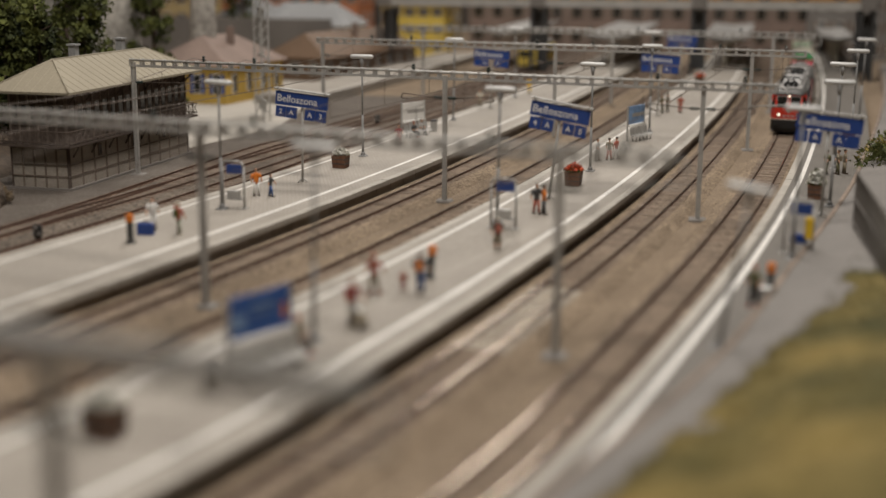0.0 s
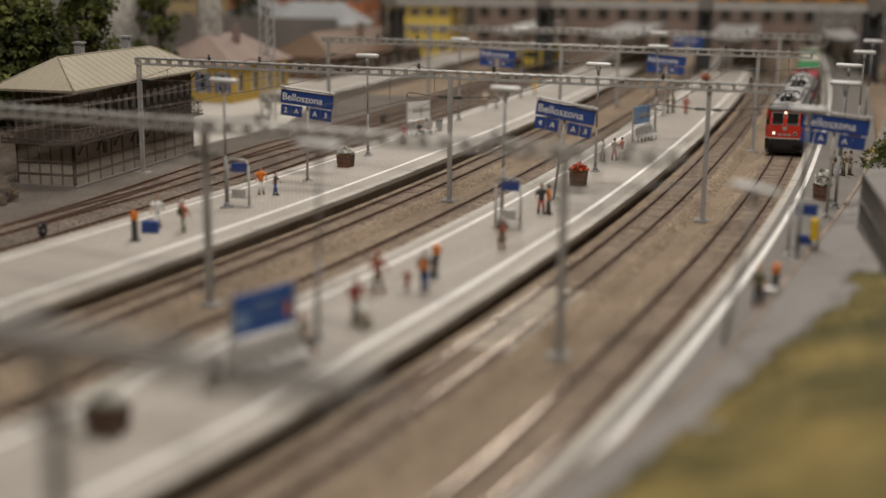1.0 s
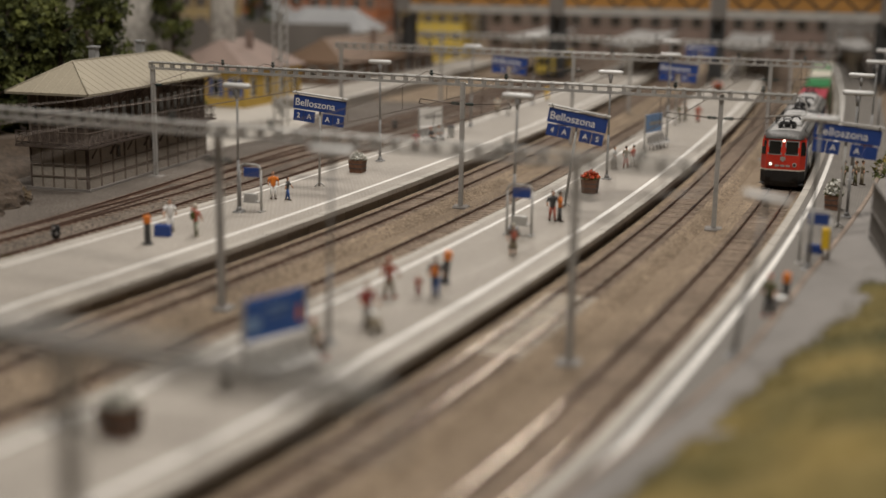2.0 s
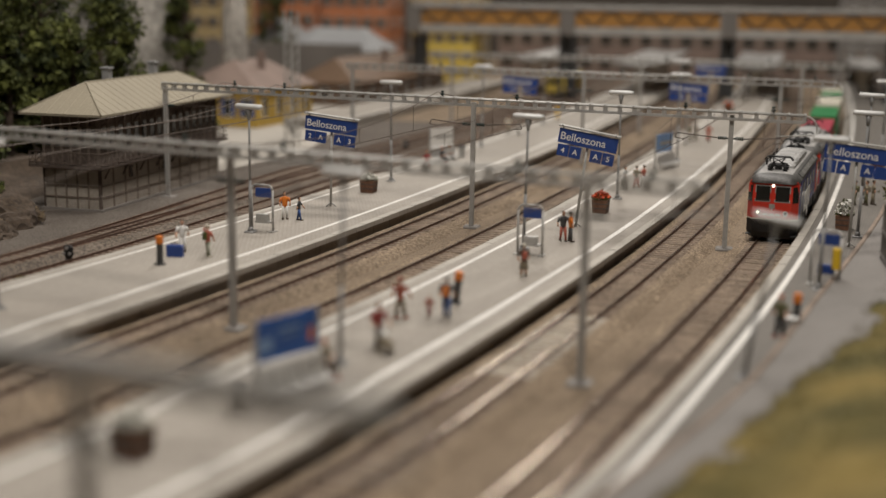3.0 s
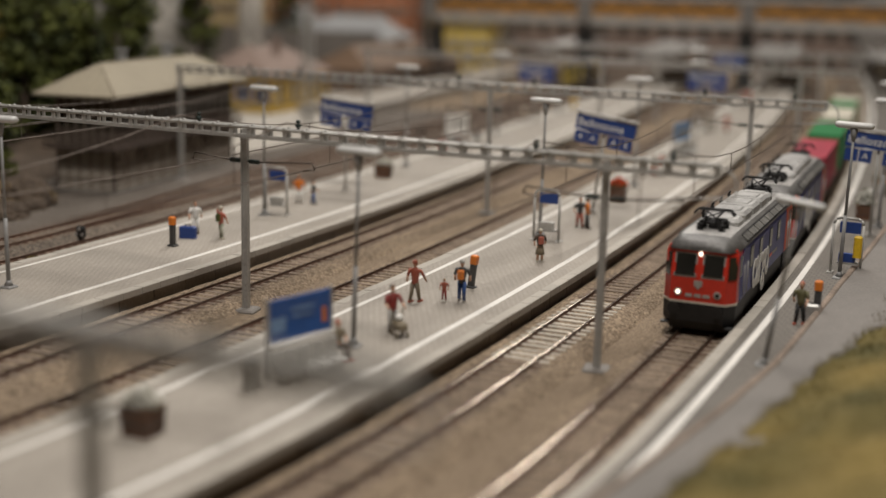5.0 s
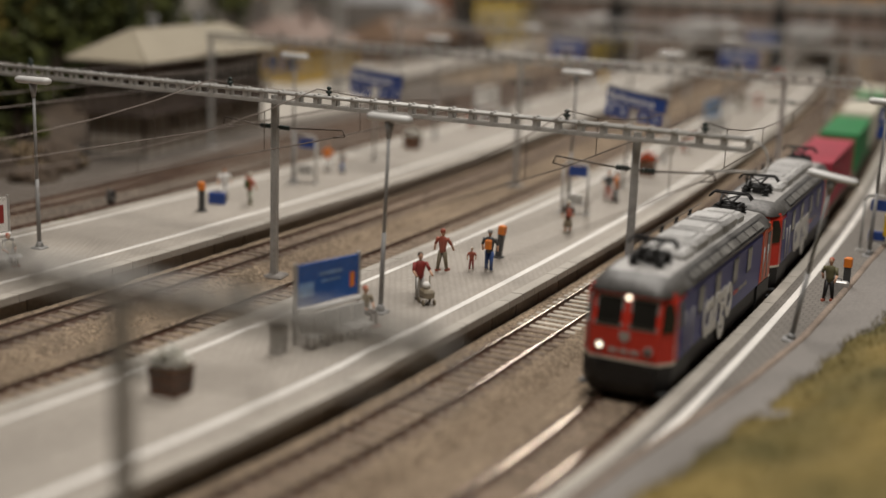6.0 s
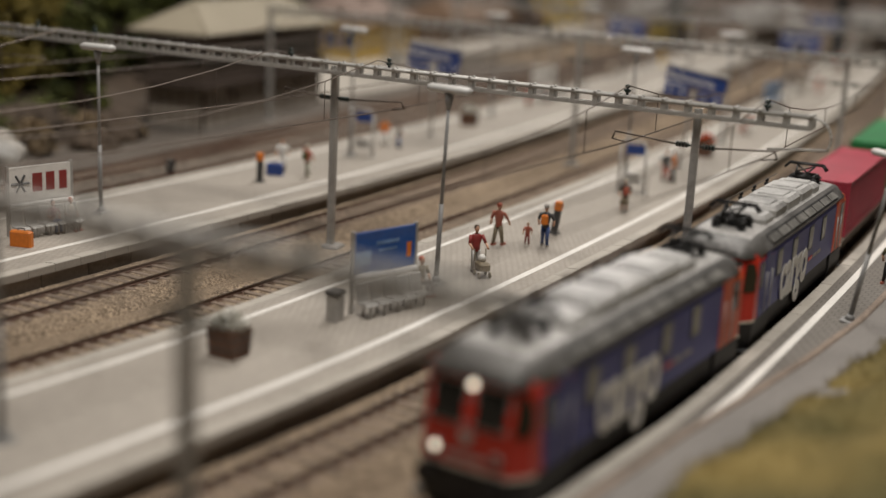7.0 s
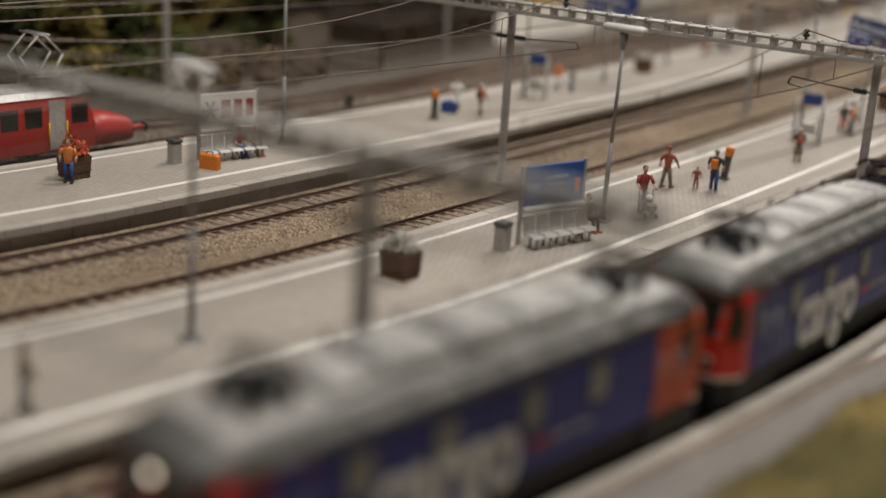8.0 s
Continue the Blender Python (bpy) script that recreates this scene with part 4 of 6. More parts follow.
# ---- signal house ----
def signal_house(x, y, rz):
    h = thing("signal_house", x, y, -0.5, rz, "old two-storey timber signal house with a tan hipped roof and gallery", "house")
    W, L = 4.5, 18.6
    bm = bmesh.new()
    box(bm, 0, 0, 0, W, L, 3.1)
    low = part("lower_wall", bm, "plank", h, "pale grey boarded ground floor")
    bm = bmesh.new()
    box(bm, 0, 0, 0, W + 0.5, L + 0.5, 0.18)
    part("plinth", bm, "concrete", h)
    # boards and posts of the ground floor
    def cover(x, y, z, sx, sy, sz, mt, parent, nm):
        bm = bmesh.new()
        box(bm, x, y, z, sx, sy, sz)
        return part(nm, bm, mt, parent)
    for i in range(12):
        yy = -L / 2 + 0.05 + i * (L - 0.1) / 11
        cover(W / 2 + 0.03, yy, 0.18, 0.1, 0.12, 2.9, "dark_timber" if i in (0, 11) else "timber", low, "wall_post")
    for i in range(6):
        xx = -W / 2 + 0.05 + i * (W - 0.1) / 5
        cover(xx, -L / 2 - 0.03, 0.18, 0.12, 0.1, 2.9, "dark_timber" if i in (0, 5) else "timber", low, "wall_post")
    for z in (0.95, 1.75, 2.9):
        cover(W / 2 + 0.035, 0, z, 0.07, L, 0.08, "timber", low, "wall_rail")
        cover(0, -L / 2 - 0.035, z, W, 0.07, 0.08, "timber", low, "wall_rail")
    for i in (2, 5, 8):
        yy = -L / 2 + 0.85 + i * (L - 0.1) / 11
        win = cover(W / 2 + 0.03, yy, 1.95, 0.1, 0.5, 0.85, "timber", low, "window")
        cover(W / 2 + 0.07, yy, 2.0, 0.06, 0.36, 0.72, "glass", win, "pane")
    # gallery
    bm = bmesh.new()
    box(bm, 0, 0, 3.1, W + 1.3, L + 1.6, 0.16)
    gal = part("gallery_floor", bm, "dark_timber", h)
    ex, ey = W / 2 + 0.6, L / 2 + 0.75
    for z in (3.45, 4.2):
        bm = bmesh.new()
        rod(bm, (ex, -ey, z), (ex, ey, z), 0.05, 0.05, 6)
        rod(bm, (-ex, -ey, z), (ex, -ey, z), 0.05, 0.05, 6)
        rod(bm, (-ex, ey, z), (ex, ey, z), 0.05, 0.05, 6)
        part("gallery_rail", bm, "dark_timber", gal)
    k = 26
    for i in range(k):
        y0, y1 = -ey + 2 * ey * i / k, -ey + 2 * ey * (i + 1) / k
        bm = bmesh.new()
        rod(bm, (ex, y0, 3.26), (ex, y0, 4.22), 0.045, 0.045, 4)
        rod(bm, (ex, y0, 3.45), (ex, y1, 4.2), 0.025, 0.025, 4)
        rod(bm, (ex, y1, 3.45), (ex, y0, 4.2), 0.025, 0.025, 4)
        part("baluster", bm, "dark_timber", gal)
    for i in range(11):
        x0, x1 = -ex + 2 * ex * i / 11, -ex + 2 * ex * (i + 1) / 11
        bm = bmesh.new()
        rod(bm, (x0, -ey, 3.26), (x0, -ey, 4.22), 0.045, 0.045, 4)
        rod(bm, (x0, -ey, 3.45), (x1, -ey, 4.2), 0.025, 0.025, 4)
        rod(bm, (x1, -ey, 3.45), (x0, -ey, 4.2), 0.025, 0.025, 4)
        part("baluster", bm, "dark_timber", gal)
    for i in range(8):
        yy = -L / 2 + 0.6 + i * (L - 1.2) / 7
        bm = bmesh.new()
        rod(bm, (W / 2 + 0.02, yy, 2.3), (ex - 0.1, yy, 3.1), 0.07, 0.07, 4)
        part("bracket", bm, "dark_timber", gal)
    # upper floor
    bm = bmesh.new()
    box(bm, 0, 0, 3.26, W - 0.1, L - 0.1, 3.75)
    up = part("upper_wall", bm, "dark_timber", h, "dark brown glazed timber upper floor")
    k = 16
    for i in range(k + 1):
        yy = -L / 2 + 0.1 + i * (L - 0.2) / k
        cover(W / 2 - 0.02, yy, 3.26, 0.12, 0.14, 3.7, "timber", up, "upper_post")
        if i < k:
            yc = yy + (L - 0.2) / k / 2
            win = cover(W / 2 - 0.04, yc, 4.5, 0.1, 0.74, 1.5, "timber", up, "window")
            cover(W / 2 + 0.0, yc, 4.58, 0.06, 0.58, 1.34, "glass", win, "pane")
    for i in range(7):
        xx = -W / 2 + 0.1 + i * (W - 0.2) / 6
        cover(xx, -L / 2 + 0.02, 3.26, 0.14, 0.12, 3.7, "timber", up, "upper_post")
        if i < 6:
            win = cover(xx + 0.53, -L / 2 + 0.04, 4.5, 0.74, 0.1, 1.5, "timber", up, "window")
            cover(xx + 0.53, -L / 2 + 0.0, 4.58, 0.58, 0.06, 1.34, "glass", win, "pane")
    for i in range(9):
        yy = -L / 2 + 0.4 + i * (L - 0.8) / 8
        bm = bmesh.new()
        rod(bm, (W / 2, yy, 6.0), (W / 2 + 0.9, yy, 6.9), 0.07, 0.07, 4)
        part("eave_strut", bm, "dark_timber", up)
    # hipped roof
    rx, ry, z0, z1 = W / 2 + 1.0, L / 2 + 1.2, 6.95, 8.9
    bm = bmesh.new()
    b0 = [bm.verts.new(p) for p in ((-rx, -ry, z0 - 0.16), (rx, -ry, z0 - 0.16), (rx, ry, z0 - 0.16), (-rx, ry, z0 - 0.16))]
    b1 = [bm.verts.new(p) for p in ((-rx, -ry, z0), (rx, -ry, z0), (rx, ry, z0), (-rx, ry, z0))]
    r0, r1 = bm.verts.new((0, -ry + 3.6, z1)), bm.verts.new((0, ry - 3.6, z1))
    bm.faces.new(b0[::-1])
    for i in range(4):
        bm.faces.new((b0[i], b0[(i + 1) % 4], b1[(i + 1) % 4], b1[i]))
    bm.faces.new((b1[0], b1[1], r0))
    bm.faces.new((b1[1], b1[2], r1, r0))
    bm.faces.new((b1[2], b1[3], r1))
    bm.faces.new((b1[3], b1[0], r0, r1))
    roof = part("roof", bm, "roof_tan", h, "tan sheet roof with standing seams")
    bm = bmesh.new()
    for a, b in (((rx, -ry, z0), (0, -ry + 3.6, z1)), ((-rx, -ry, z0), (0, -ry + 3.6, z1)), ((rx, ry, z0), (0, ry - 3.6, z1)), ((0, -ry + 3.6, z1), (0, ry - 3.6, z1))):
        rod(bm, a, b, 0.07, 0.07, 6)
    part("ridge_cap", bm, "roof_tan", roof)
    for i in range(1, 22):
        yy = -ry + 2 * ry * i / 22
        end = min(1.0, (yy + ry) / 3.6, (ry - yy) / 3.6)
        bm = bmesh.new()
        rod(bm, (rx, yy, z0), (rx * (1 - end), yy, z0 + (z1 - z0) * end), 0.035, 0.035, 4)
        part("roof_seam", bm, "roof_tan", roof)
    for i in range(1, 9):
        xx = -rx + 2 * rx * i / 9
        end = 1 - abs(xx) / rx
        bm = bmesh.new()
        rod(bm, (xx, -ry, z0), (xx, -ry + 3.6 * end, z0 + (z1 - z0) * end), 0.035, 0.035, 4)
        part("roof_seam", bm, "roof_tan", roof)
    for y0, z in ((-2.5, 8.9), (4.5, 9.0)):
        bm = bmesh.new()
        box(bm, -0.9, y0, z - 0.6, 0.55, 0.55, 1.3)
        box(bm, -0.9, y0, z + 0.7, 0.75, 0.75, 0.12)
        part("chimney", bm, "grey_roof", roof)
    return h


signal_house(-43.0, 90.3, -3.2)


# ---- platform furniture ----
def planter(x, y, rz, flowers, leaf, tall=0.5, group="flower planters"):
    p = thing("flower_planter", x, y, 0.6, rz, {"flower_red": "brown wooden planter full of orange-red flowers", "flower_white": "brown wooden planter with white flowers and leaves"}[flowers], "planter", group)
    bm = bmesh.new()
    vs = []
    for z, k in ((0, 0.8), (0.92, 0.92)):
        vs.append([bm.verts.new((sx * k, sy * k, z)) for sx, sy in ((-0.58, -0.54), (0.58, -0.54), (0.58, 0.54), (-0.58, 0.54))])
    skin(bm, vs)
    part("tub", bm, "brown_box", p)
    for z in (0.3, 0.62):
        bm = bmesh.new()
        box(bm, 0, 0, z, 1.03, 0.96, 0.05)
        part("tub_band", bm, "dark", p)
    rnd = random.Random(int(x * 10))
    for nm, mt, cnt, r, zz in (("foliage", leaf, 120, 0.13, 1.0), ("blossom", flowers, 260, 0.12, 1.1)):
        bm = bmesh.new()
        for _ in range(cnt):
            a, d, q = rnd.random() * 6.28, math.sqrt(rnd.random()), rnd.uniform(0.6, 1.2) * r
            cx, cy, cz = 0.62 * d * math.cos(a), 0.56 * d * math.sin(a), zz - 0.08 + tall * (1 - d * d) * rnd.random() + 0.05
            t, w = Vector((rnd.uniform(-1, 1), rnd.uniform(-1, 1), rnd.uniform(0, 1))).normalized() * q, Vector((rnd.uniform(-1, 1), rnd.uniform(-1, 1), rnd.uniform(-0.3, 1))).normalized() * q * 0.8
            c = Vector((cx, cy, cz))
            bm.faces.new([bm.verts.new(c + o) for o in (t, w, -t, -w)])
        part(nm, bm, mt, p, kind="stuff")
    return p


planter(-6.6, 84.9, -8, "flower_red", "leaf")
planter(-23.9, 88.6, -8, "flower_white", "leaf_pot")
planter(9.0, 83.2, -8, "flower_white", "leaf", 1.0)
planter(-16.5, 35.5, -12, "flower_white", "leaf_pot")
planter(1.9, 163, -4, "flower_red", "leaf")
planter(-33.6, 39.4, -14, "flower_red", "leaf", 0.8)
planter(14.2, 112, -6, "flower_white", "leaf", 0.8)


def advert_bench(x, y, rz, face, label, marks=()):
    """A row of seats under a board on two posts; the board looks along -y after the turn."""
    b = thing("advert_bench", x, y, 0.6, rz, label, "bench", "benches under boards")
    for q in (-1.52, 1.52):
        bm = bmesh.new()
        box(bm, q, 0, 0, 0.12, 0.12, 3.0)
        part("post", bm, "steel", b)
    bm = bmesh.new()
    box(bm, 0, 0, 1.42, 3.0, 0.1, 1.5)
    board = part("board", bm, face, b)
    for fn in marks:
        fn(board)
    bm = bmesh.new()
    rod(bm, (-1.5, -0.12, 1.3), (1.5, -0.12, 1.3), 0.11, 0.11, 8)
    part("bright_rail", bm, "white", b, "white glossy top rail")
    for i in range(5):
        q = -1.3 + i * 0.65
        bm = bmesh.new()
        rings = []
        for yy, z in ((-0.28, 1.15), (-0.34, 0.62), (-0.42, 0.46), (-0.85, 0.48), (-0.92, 0.43)):
            rings.append([bm.verts.new((q + sx * 0.28, yy + o, z + o * 0.5)) for sx, o in ((-1, 0), (1, 0), (1, 0.07), (-1, 0.07))])
        skin(bm, rings)
        seat = part("seat", bm, "steel", b, "grey wire seat")
        for dy in (-0.8, -0.42):
            bm = bmesh.new()
            rod(bm, (q, dy, 0), (q, dy, 0.44), 0.05, 0.04, 6)
            part("leg", bm, "steel", seat)
    return b


def poster_marks(board):
    for q, z, w, hh, mt in ((-1.05, 1.75, 0.7, 0.5, "pale_blue"), (0.1, 2.4, 1.1, 0.12, "pale_blue"), (0.1, 2.15, 0.9, 0.08, "pale_blue"), (1.15, 1.75, 0.22, 0.55, "orange")):
        bm = bmesh.new()
        box(bm, q, -0.055, z, w, 0.012, hh)
        part("poster_patch", bm, mt, board)


def bank_marks(board):
    for i in range(3):
        a = i * math.pi / 3
        bm = bmesh.new()
        for s in (-1, 1):
            c, d = Vector((-0.95, -0.06, 2.2)), Vector((math.cos(a), 0, math.sin(a)))
            rod(bm, c + d * 0.08, c + d * 0.42 * 1.0 if s > 0 else c - d * 0.42, 0.05, 0.05, 4)
        part("emblem_stroke", bm, "dark", board)
    for i, w in enumerate((0.62, 0.55, 0.5)):
        bm = bmesh.new()
        box(bm, -0.15 + i * 0.62, -0.055, 1.8, w * 0.75, 0.012, 0.8)
        part("maroon_bar", bm, "maroon", board)


def plain_marks(board):
    bm = bmesh.new()
    box(bm, 0.3, -0.055, 2.0, 2.2, 0.012, 0.3)
    part("grey_bar", bm, "steel", board)


advert_bench(-13.95, 42.7, 62, "poster_blue", "grey seats under a blue poster board on the platform", (poster_marks,))
advert_bench(-31.0, 46.6, 66, "white", "grey seats under a white board with maroon marks", (bank_marks,))
advert_bench(-22.6, 107.0, 62, "white", "grey seats under a small white board", (plain_marks,))
advert_bench(-3.6, 108.9, 66, "pale_blue", "grey seats under a pale blue board", (plain_marks,))


def litter_bin(x, y, mt="steel"):
    b = thing("litter_bin", x, y, 0.6, -10, "grey metal litter bin on the platform", "bin", "litter bins")
    bm = bmesh.new()
    soft_box(bm, 0, 0, 0, 0.5, 0.5, 0.95, 0.06)
    part("bin_body", bm, mt, b)
    bm = bmesh.new()
    soft_box(bm, 0, 0, 0.95, 0.56, 0.56, 0.12, 0.04)
    part("lid", bm, "dark", b)


litter_bin(-14.9, 40.4)
litter_bin(-32.0, 44.0)
litter_bin(-21.4, 110.1)


def info_frame(x, y, rz, phone=False):
    f = thing("information_frame", x, y, 0.6, rz, "grey tubular information frame with a blue header" + (" and yellow telephone" if phone else ""), "information stand", "information frames")
    bm = bmesh.new()
    pts = [(-0.72, 0), (-0.72, 2.55), (-0.6, 2.78), (-0.45, 2.85), (0.45, 2.85), (0.6, 2.78), (0.72, 2.55), (0.72, 0)]
    for (xa, za), (xb, zb) in zip(pts[:-1], pts[1:]):
        rod(bm, (xa, 0, za), (xb, 0, zb), 0.075, 0.075, 6)
    part("tube_frame", bm, "steel", f)
    bm = bmesh.new()
    box(bm, 0.1, 0, 2.12, 1.02, 0.14, 0.55)
    part("header", bm, "blue", f)
    bm = bmesh.new()
    box(bm, 0.1, 0, 0.55, 1.0, 0.5, 0.1)
    part("shelf", bm, "steel", f)
    bm = bmesh.new()
    box(bm, 0.05, -0.05, 0.66, 0.8, 0.3, 0.42)
    part("rack", bm, "blue" if phone else "silver", f)
    for q in (-0.72, 0.72):
        bm = bmesh.new()
        box(bm, q, 0, 0, 0.3, 0.6, 0.07)
        part("foot", bm, "steel", f)
    if phone:
        bm = bmesh.new()
        soft_box(bm, 0.55, -0.2, 0.95, 0.4, 0.35, 1.1, 0.08)
        part("telephone", bm, "yellow", f, "yellow telephone box")


info_frame(-9.1, 69.6, -8)
info_frame(-25.9, 72.0, -8)
info_frame(6.6, 66.3, -14, True)


def ticket_post(x, y, lean):
    p = thing("ticket_validator", x, y, 0.6, -15, "dark grey ticket post with an orange head", "ticket machine", "ticket posts")
    p.matrix_basis = at(x, y, 0.6, -15) @ pose(0, 0, 0, 0, lean, 0)
    bm = bmesh.new()
    soft_box(bm, 0, 0, 0.0, 0.5, 0.4, 0.1, 0.03)
    part("foot", bm, "dark", p)
    bm = bmesh.new()
    soft_box(bm, 0, 0, 0.08, 0.28, 0.26, 1.1, 0.03)
    part("post", bm, "dark", p)
    bm = bmesh.new()
    soft_box(bm, 0, 0, 1.16, 0.34, 0.32, 0.42, 0.05)
    part("head", bm, "orange", p)


ticket_post(-10.8, 57.5, 7)
ticket_post(-27.73, 61.5, 0)
ticket_post(4.75, 57.2, 0)


def suitcase(x, y, mt, label, rz=0):
    c = thing("suitcase", x, y, 0.6, rz, label, "suitcase")
    bm = bmesh.new()
    soft_box(bm, 0, 0, 0, 0.95, 0.34, 0.66, 0.06)
    part("shell", bm, mt, c)
    bm = bmesh.new()
    for xa, za, xb, zb in ((-0.15, 0.66, -0.15, 0.75), (-0.15, 0.75, 0.15, 0.75), (0.15, 0.75, 0.15, 0.66)):
        rod(bm, (xa, 0, za), (xb, 0, zb), 0.025, 0.025, 4)
    part("handle", bm, "dark", c)


suitcase(-27.86, 63.7, "blue", "dark blue suitcase standing on the platform", 5)
suitcase(-30.2, 44.1, "orange", "orange-brown suitcase beside the bench", 5)
suitcase(13.9, 108.5, "blue", "dark blue case beside the kerb", -10)
suitcase(4.35, 56.6, "silver", "pale grey case beside the ticket post", -10)


# ---- painted figurines ----
def figurine(x, y, rz, top, legs, hair="hair", size=1.8, pack="", skirt=False, seat=False, stroller=False, label="", hat="", z=0.6, wave=False):
    rnd = random.Random(int(x * 31 + y * 17))
    st, sw = rnd.uniform(-0.16, 0.16), rnd.uniform(-0.14, 0.14)
    bm = bmesh.new()
    mats = [top, legs, hair, "skin", pack or "dark", "white"]
    k = size / 1.8
    hip = 0.5 if seat else 0.86
    for s in (-1, 1):
        if seat:
            rod(bm, (s * 0.1, 0, hip), (s * 0.12, -0.45, hip), 0.1, 0.085, 6, 1)
            rod(bm, (s * 0.12, -0.45, hip), (s * 0.13, -0.5, 0.06), 0.08, 0.06, 6, 1)
            box(bm, s * 0.13, -0.56, 0, 0.1, 0.26, 0.08, 0, 2)
        else:
            rod(bm, (s * 0.14, st * s, 0.06), (s * 0.09, 0, hip), 0.065, 0.11, 6, 3 if skirt else 1)
            box(bm, s * 0.14, st * s - 0.05, 0, 0.11, 0.27, 0.09, 0, 2)
        sh = Vector((s * 0.23, 0, hip + 0.56))
        el = Vector((s * 0.33, -0.06 if not stroller else -0.2, hip + 0.28))
        ha = Vector((s * 0.31, -0.12 if not stroller else -0.55, hip + (0.02 if not stroller else 0.15)))
        if not stroller and not seat:
            el.y += sw * s
            ha.y += 2.2 * sw * s
        if wave and s > 0:
            el, ha = Vector((0.44, -0.08, hip + 0.66)), Vector((0.16, -0.12, hip + 0.86))
        if seat:
            ha = Vector((s * 0.16, -0.3, hip + 0.12))
        rod(bm, sh, el, 0.075, 0.06, 6, 0)
        rod(bm, el, ha, 0.055, 0.045, 6, 3)
    rings = []
    for z0, a, b in ((hip - 0.06, 0.17, 0.12), (hip + 0.15, 0.165, 0.115), (hip + 0.4, 0.22, 0.14), (hip + 0.58, 0.2, 0.12), (hip + 0.64, 0.07, 0.07)):
        rings.append([bm.verts.new((a * math.cos(i * math.pi / 4), b * math.sin(i * math.pi / 4), z0)) for i in range(8)])
    skin(bm, rings, 0, True, True)
    if skirt:
        rings = [[bm.verts.new((a * math.cos(i * math.pi / 4), a * math.sin(i * math.pi / 4), z0)) for i in range(8)] for z0, a in ((hip - 0.45, 0.27), (hip + 0.05, 0.17))]
        skin(bm, rings, 1, True, True)
    rod(bm, (0, 0, hip + 0.6), (0, -0.01, hip + 0.72), 0.06, 0.055, 6, 3)
    blob(bm, 0, -0.01, hip + 0.82, 0.1, 0.12, 0.14, 8, 5, 3)
    blob(bm, 0, 0.02, hip + 0.87, 0.112, 0.125, 0.11, 8, 5, 2)
    if pack:
        soft_box(bm, 0, 0.2, hip + 0.14, 0.3, 0.2, 0.42, 0.06, 0, 4)
    if stroller:
        soft_box(bm, 0, -0.85, 0.3, 0.42, 0.75, 0.3, 0.08, 0, 4)
        blob(bm, 0, -0.75, 0.72, 0.16, 0.2, 0.14, 8, 5, 5)
        for sx in (-0.22, 0.22):
            for sy in (-1.1, -0.6):
                rod(bm, (sx - 0.03, sy, 0.12), (sx + 0.03, sy, 0.12), 0.12, 0.12, 8, 4)
            rod(bm, (sx, -0.55, 0.55), (sx, -0.5, hip + 0.15), 0.025, 0.025, 4, 4)
    if hat:
        rod(bm, (0, 0, hip + 0.9), (0, 0, hip + 0.93), 0.2, 0.2, 8, 4)
    bmesh.ops.scale(bm, vec=(k, k, k), verts=bm.verts)
    ob = part("figurine", bm, mats)
    ob.matrix_basis = at(x, y, z, rz)
    return tagged(ob, label, "figurine", "painted figurines")


figurine(-12.6, 54.0, 160, "rust_shirt", "khaki", "rust_shirt", 1.9, label="standing painted figurine in rust shirt and grey trousers")
figurine(-12.3, 49.2, 35, "maroon", "steel", "hair", 1.9, stroller=True, pack="khaki", label="painted figurine in a maroon shirt pushing a pram")
figurine(-11.4, 54.6, 10, "rust_shirt", "maroon", "cream", 1.05, label="small child figurine in red standing on the platform")
figurine(-10.65, 54.8, 175, "dark", "jeans", "steel", 1.9, pack="orange", label="painted figurine in jeans with an orange backpack")
figurine(-8.6, 64.2, 200, "hair", "khaki", "cream", 1.7, pack="rust_shirt", skirt=True, label="painted figurine in a brown coat and skirt")
figurine(-7.8, 74.2, 20, "dark", "rust_shirt", "hair", 1.8, label="dark-coated painted figurine standing close to another")
figurine(-7.35, 74.1, 100, "orange", "dark", "hair", 1.8, label="orange-dressed painted figurine standing close to another")
figurine(-28.0, 65.0, 20, "white", "white", "hair", 1.8, label="painted figurine all in white beside a suitcase")
figurine(-26.1, 64.1, 150, "rust_shirt", "leaf_pot", "cream", 1.8, pack="leaf", wave=True, label="painted figurine in pale green trousers on the platform")
figurine(-26.0, 76.3, 30, "orange", "white", "hair", 1.8, label="painted figurine in an orange top")
figurine(-25.0, 76.2, 100, "dark", "jeans", "hair", 1.5, label="small painted figurine in blue trousers")
figurine(-13.25, 45.0, 62, "khaki", "hair", "rust_shirt", 1.8, seat=True, label="seated painted figurine on the bench")
figurine(3.95, 55.5, -20, "olive", "black", "rust_shirt", 1.85, label="painted figurine in an olive jacket and black trousers")
figurine(-5.85, 96.1, 60, "steel", "khaki", "hair", 1.7, label="painted figurine in grey talking to another")
figurine(-5.0, 96.6, 150, "khaki", "rust_shirt", "hair", 1.7, label="painted figurine in khaki talking to another")
figurine(-4.5, 97.3, -120, "rust_shirt", "white", "hair", 1.7, label="painted figurine in rust and white")
figurine(-1.9, 130.0, 60, "olive", "olive", "hair", 1.8, pack="khaki", label="painted figurine in olive far along the platform")
figurine(-1.4, 131.0, 60, "khaki", "olive", "hair", 1.8, label="painted figurine in khaki far along the platform")
figurine(-0.1, 130.4, 160, "rust_shirt", "rust_shirt", "hair", 1.8, label="painted figurine in rust red far along the platform")
figurine(-3.9, 118.5, 160, "steel", "khaki", "hair", 1.75, label="painted figurine in grey beside a bench")
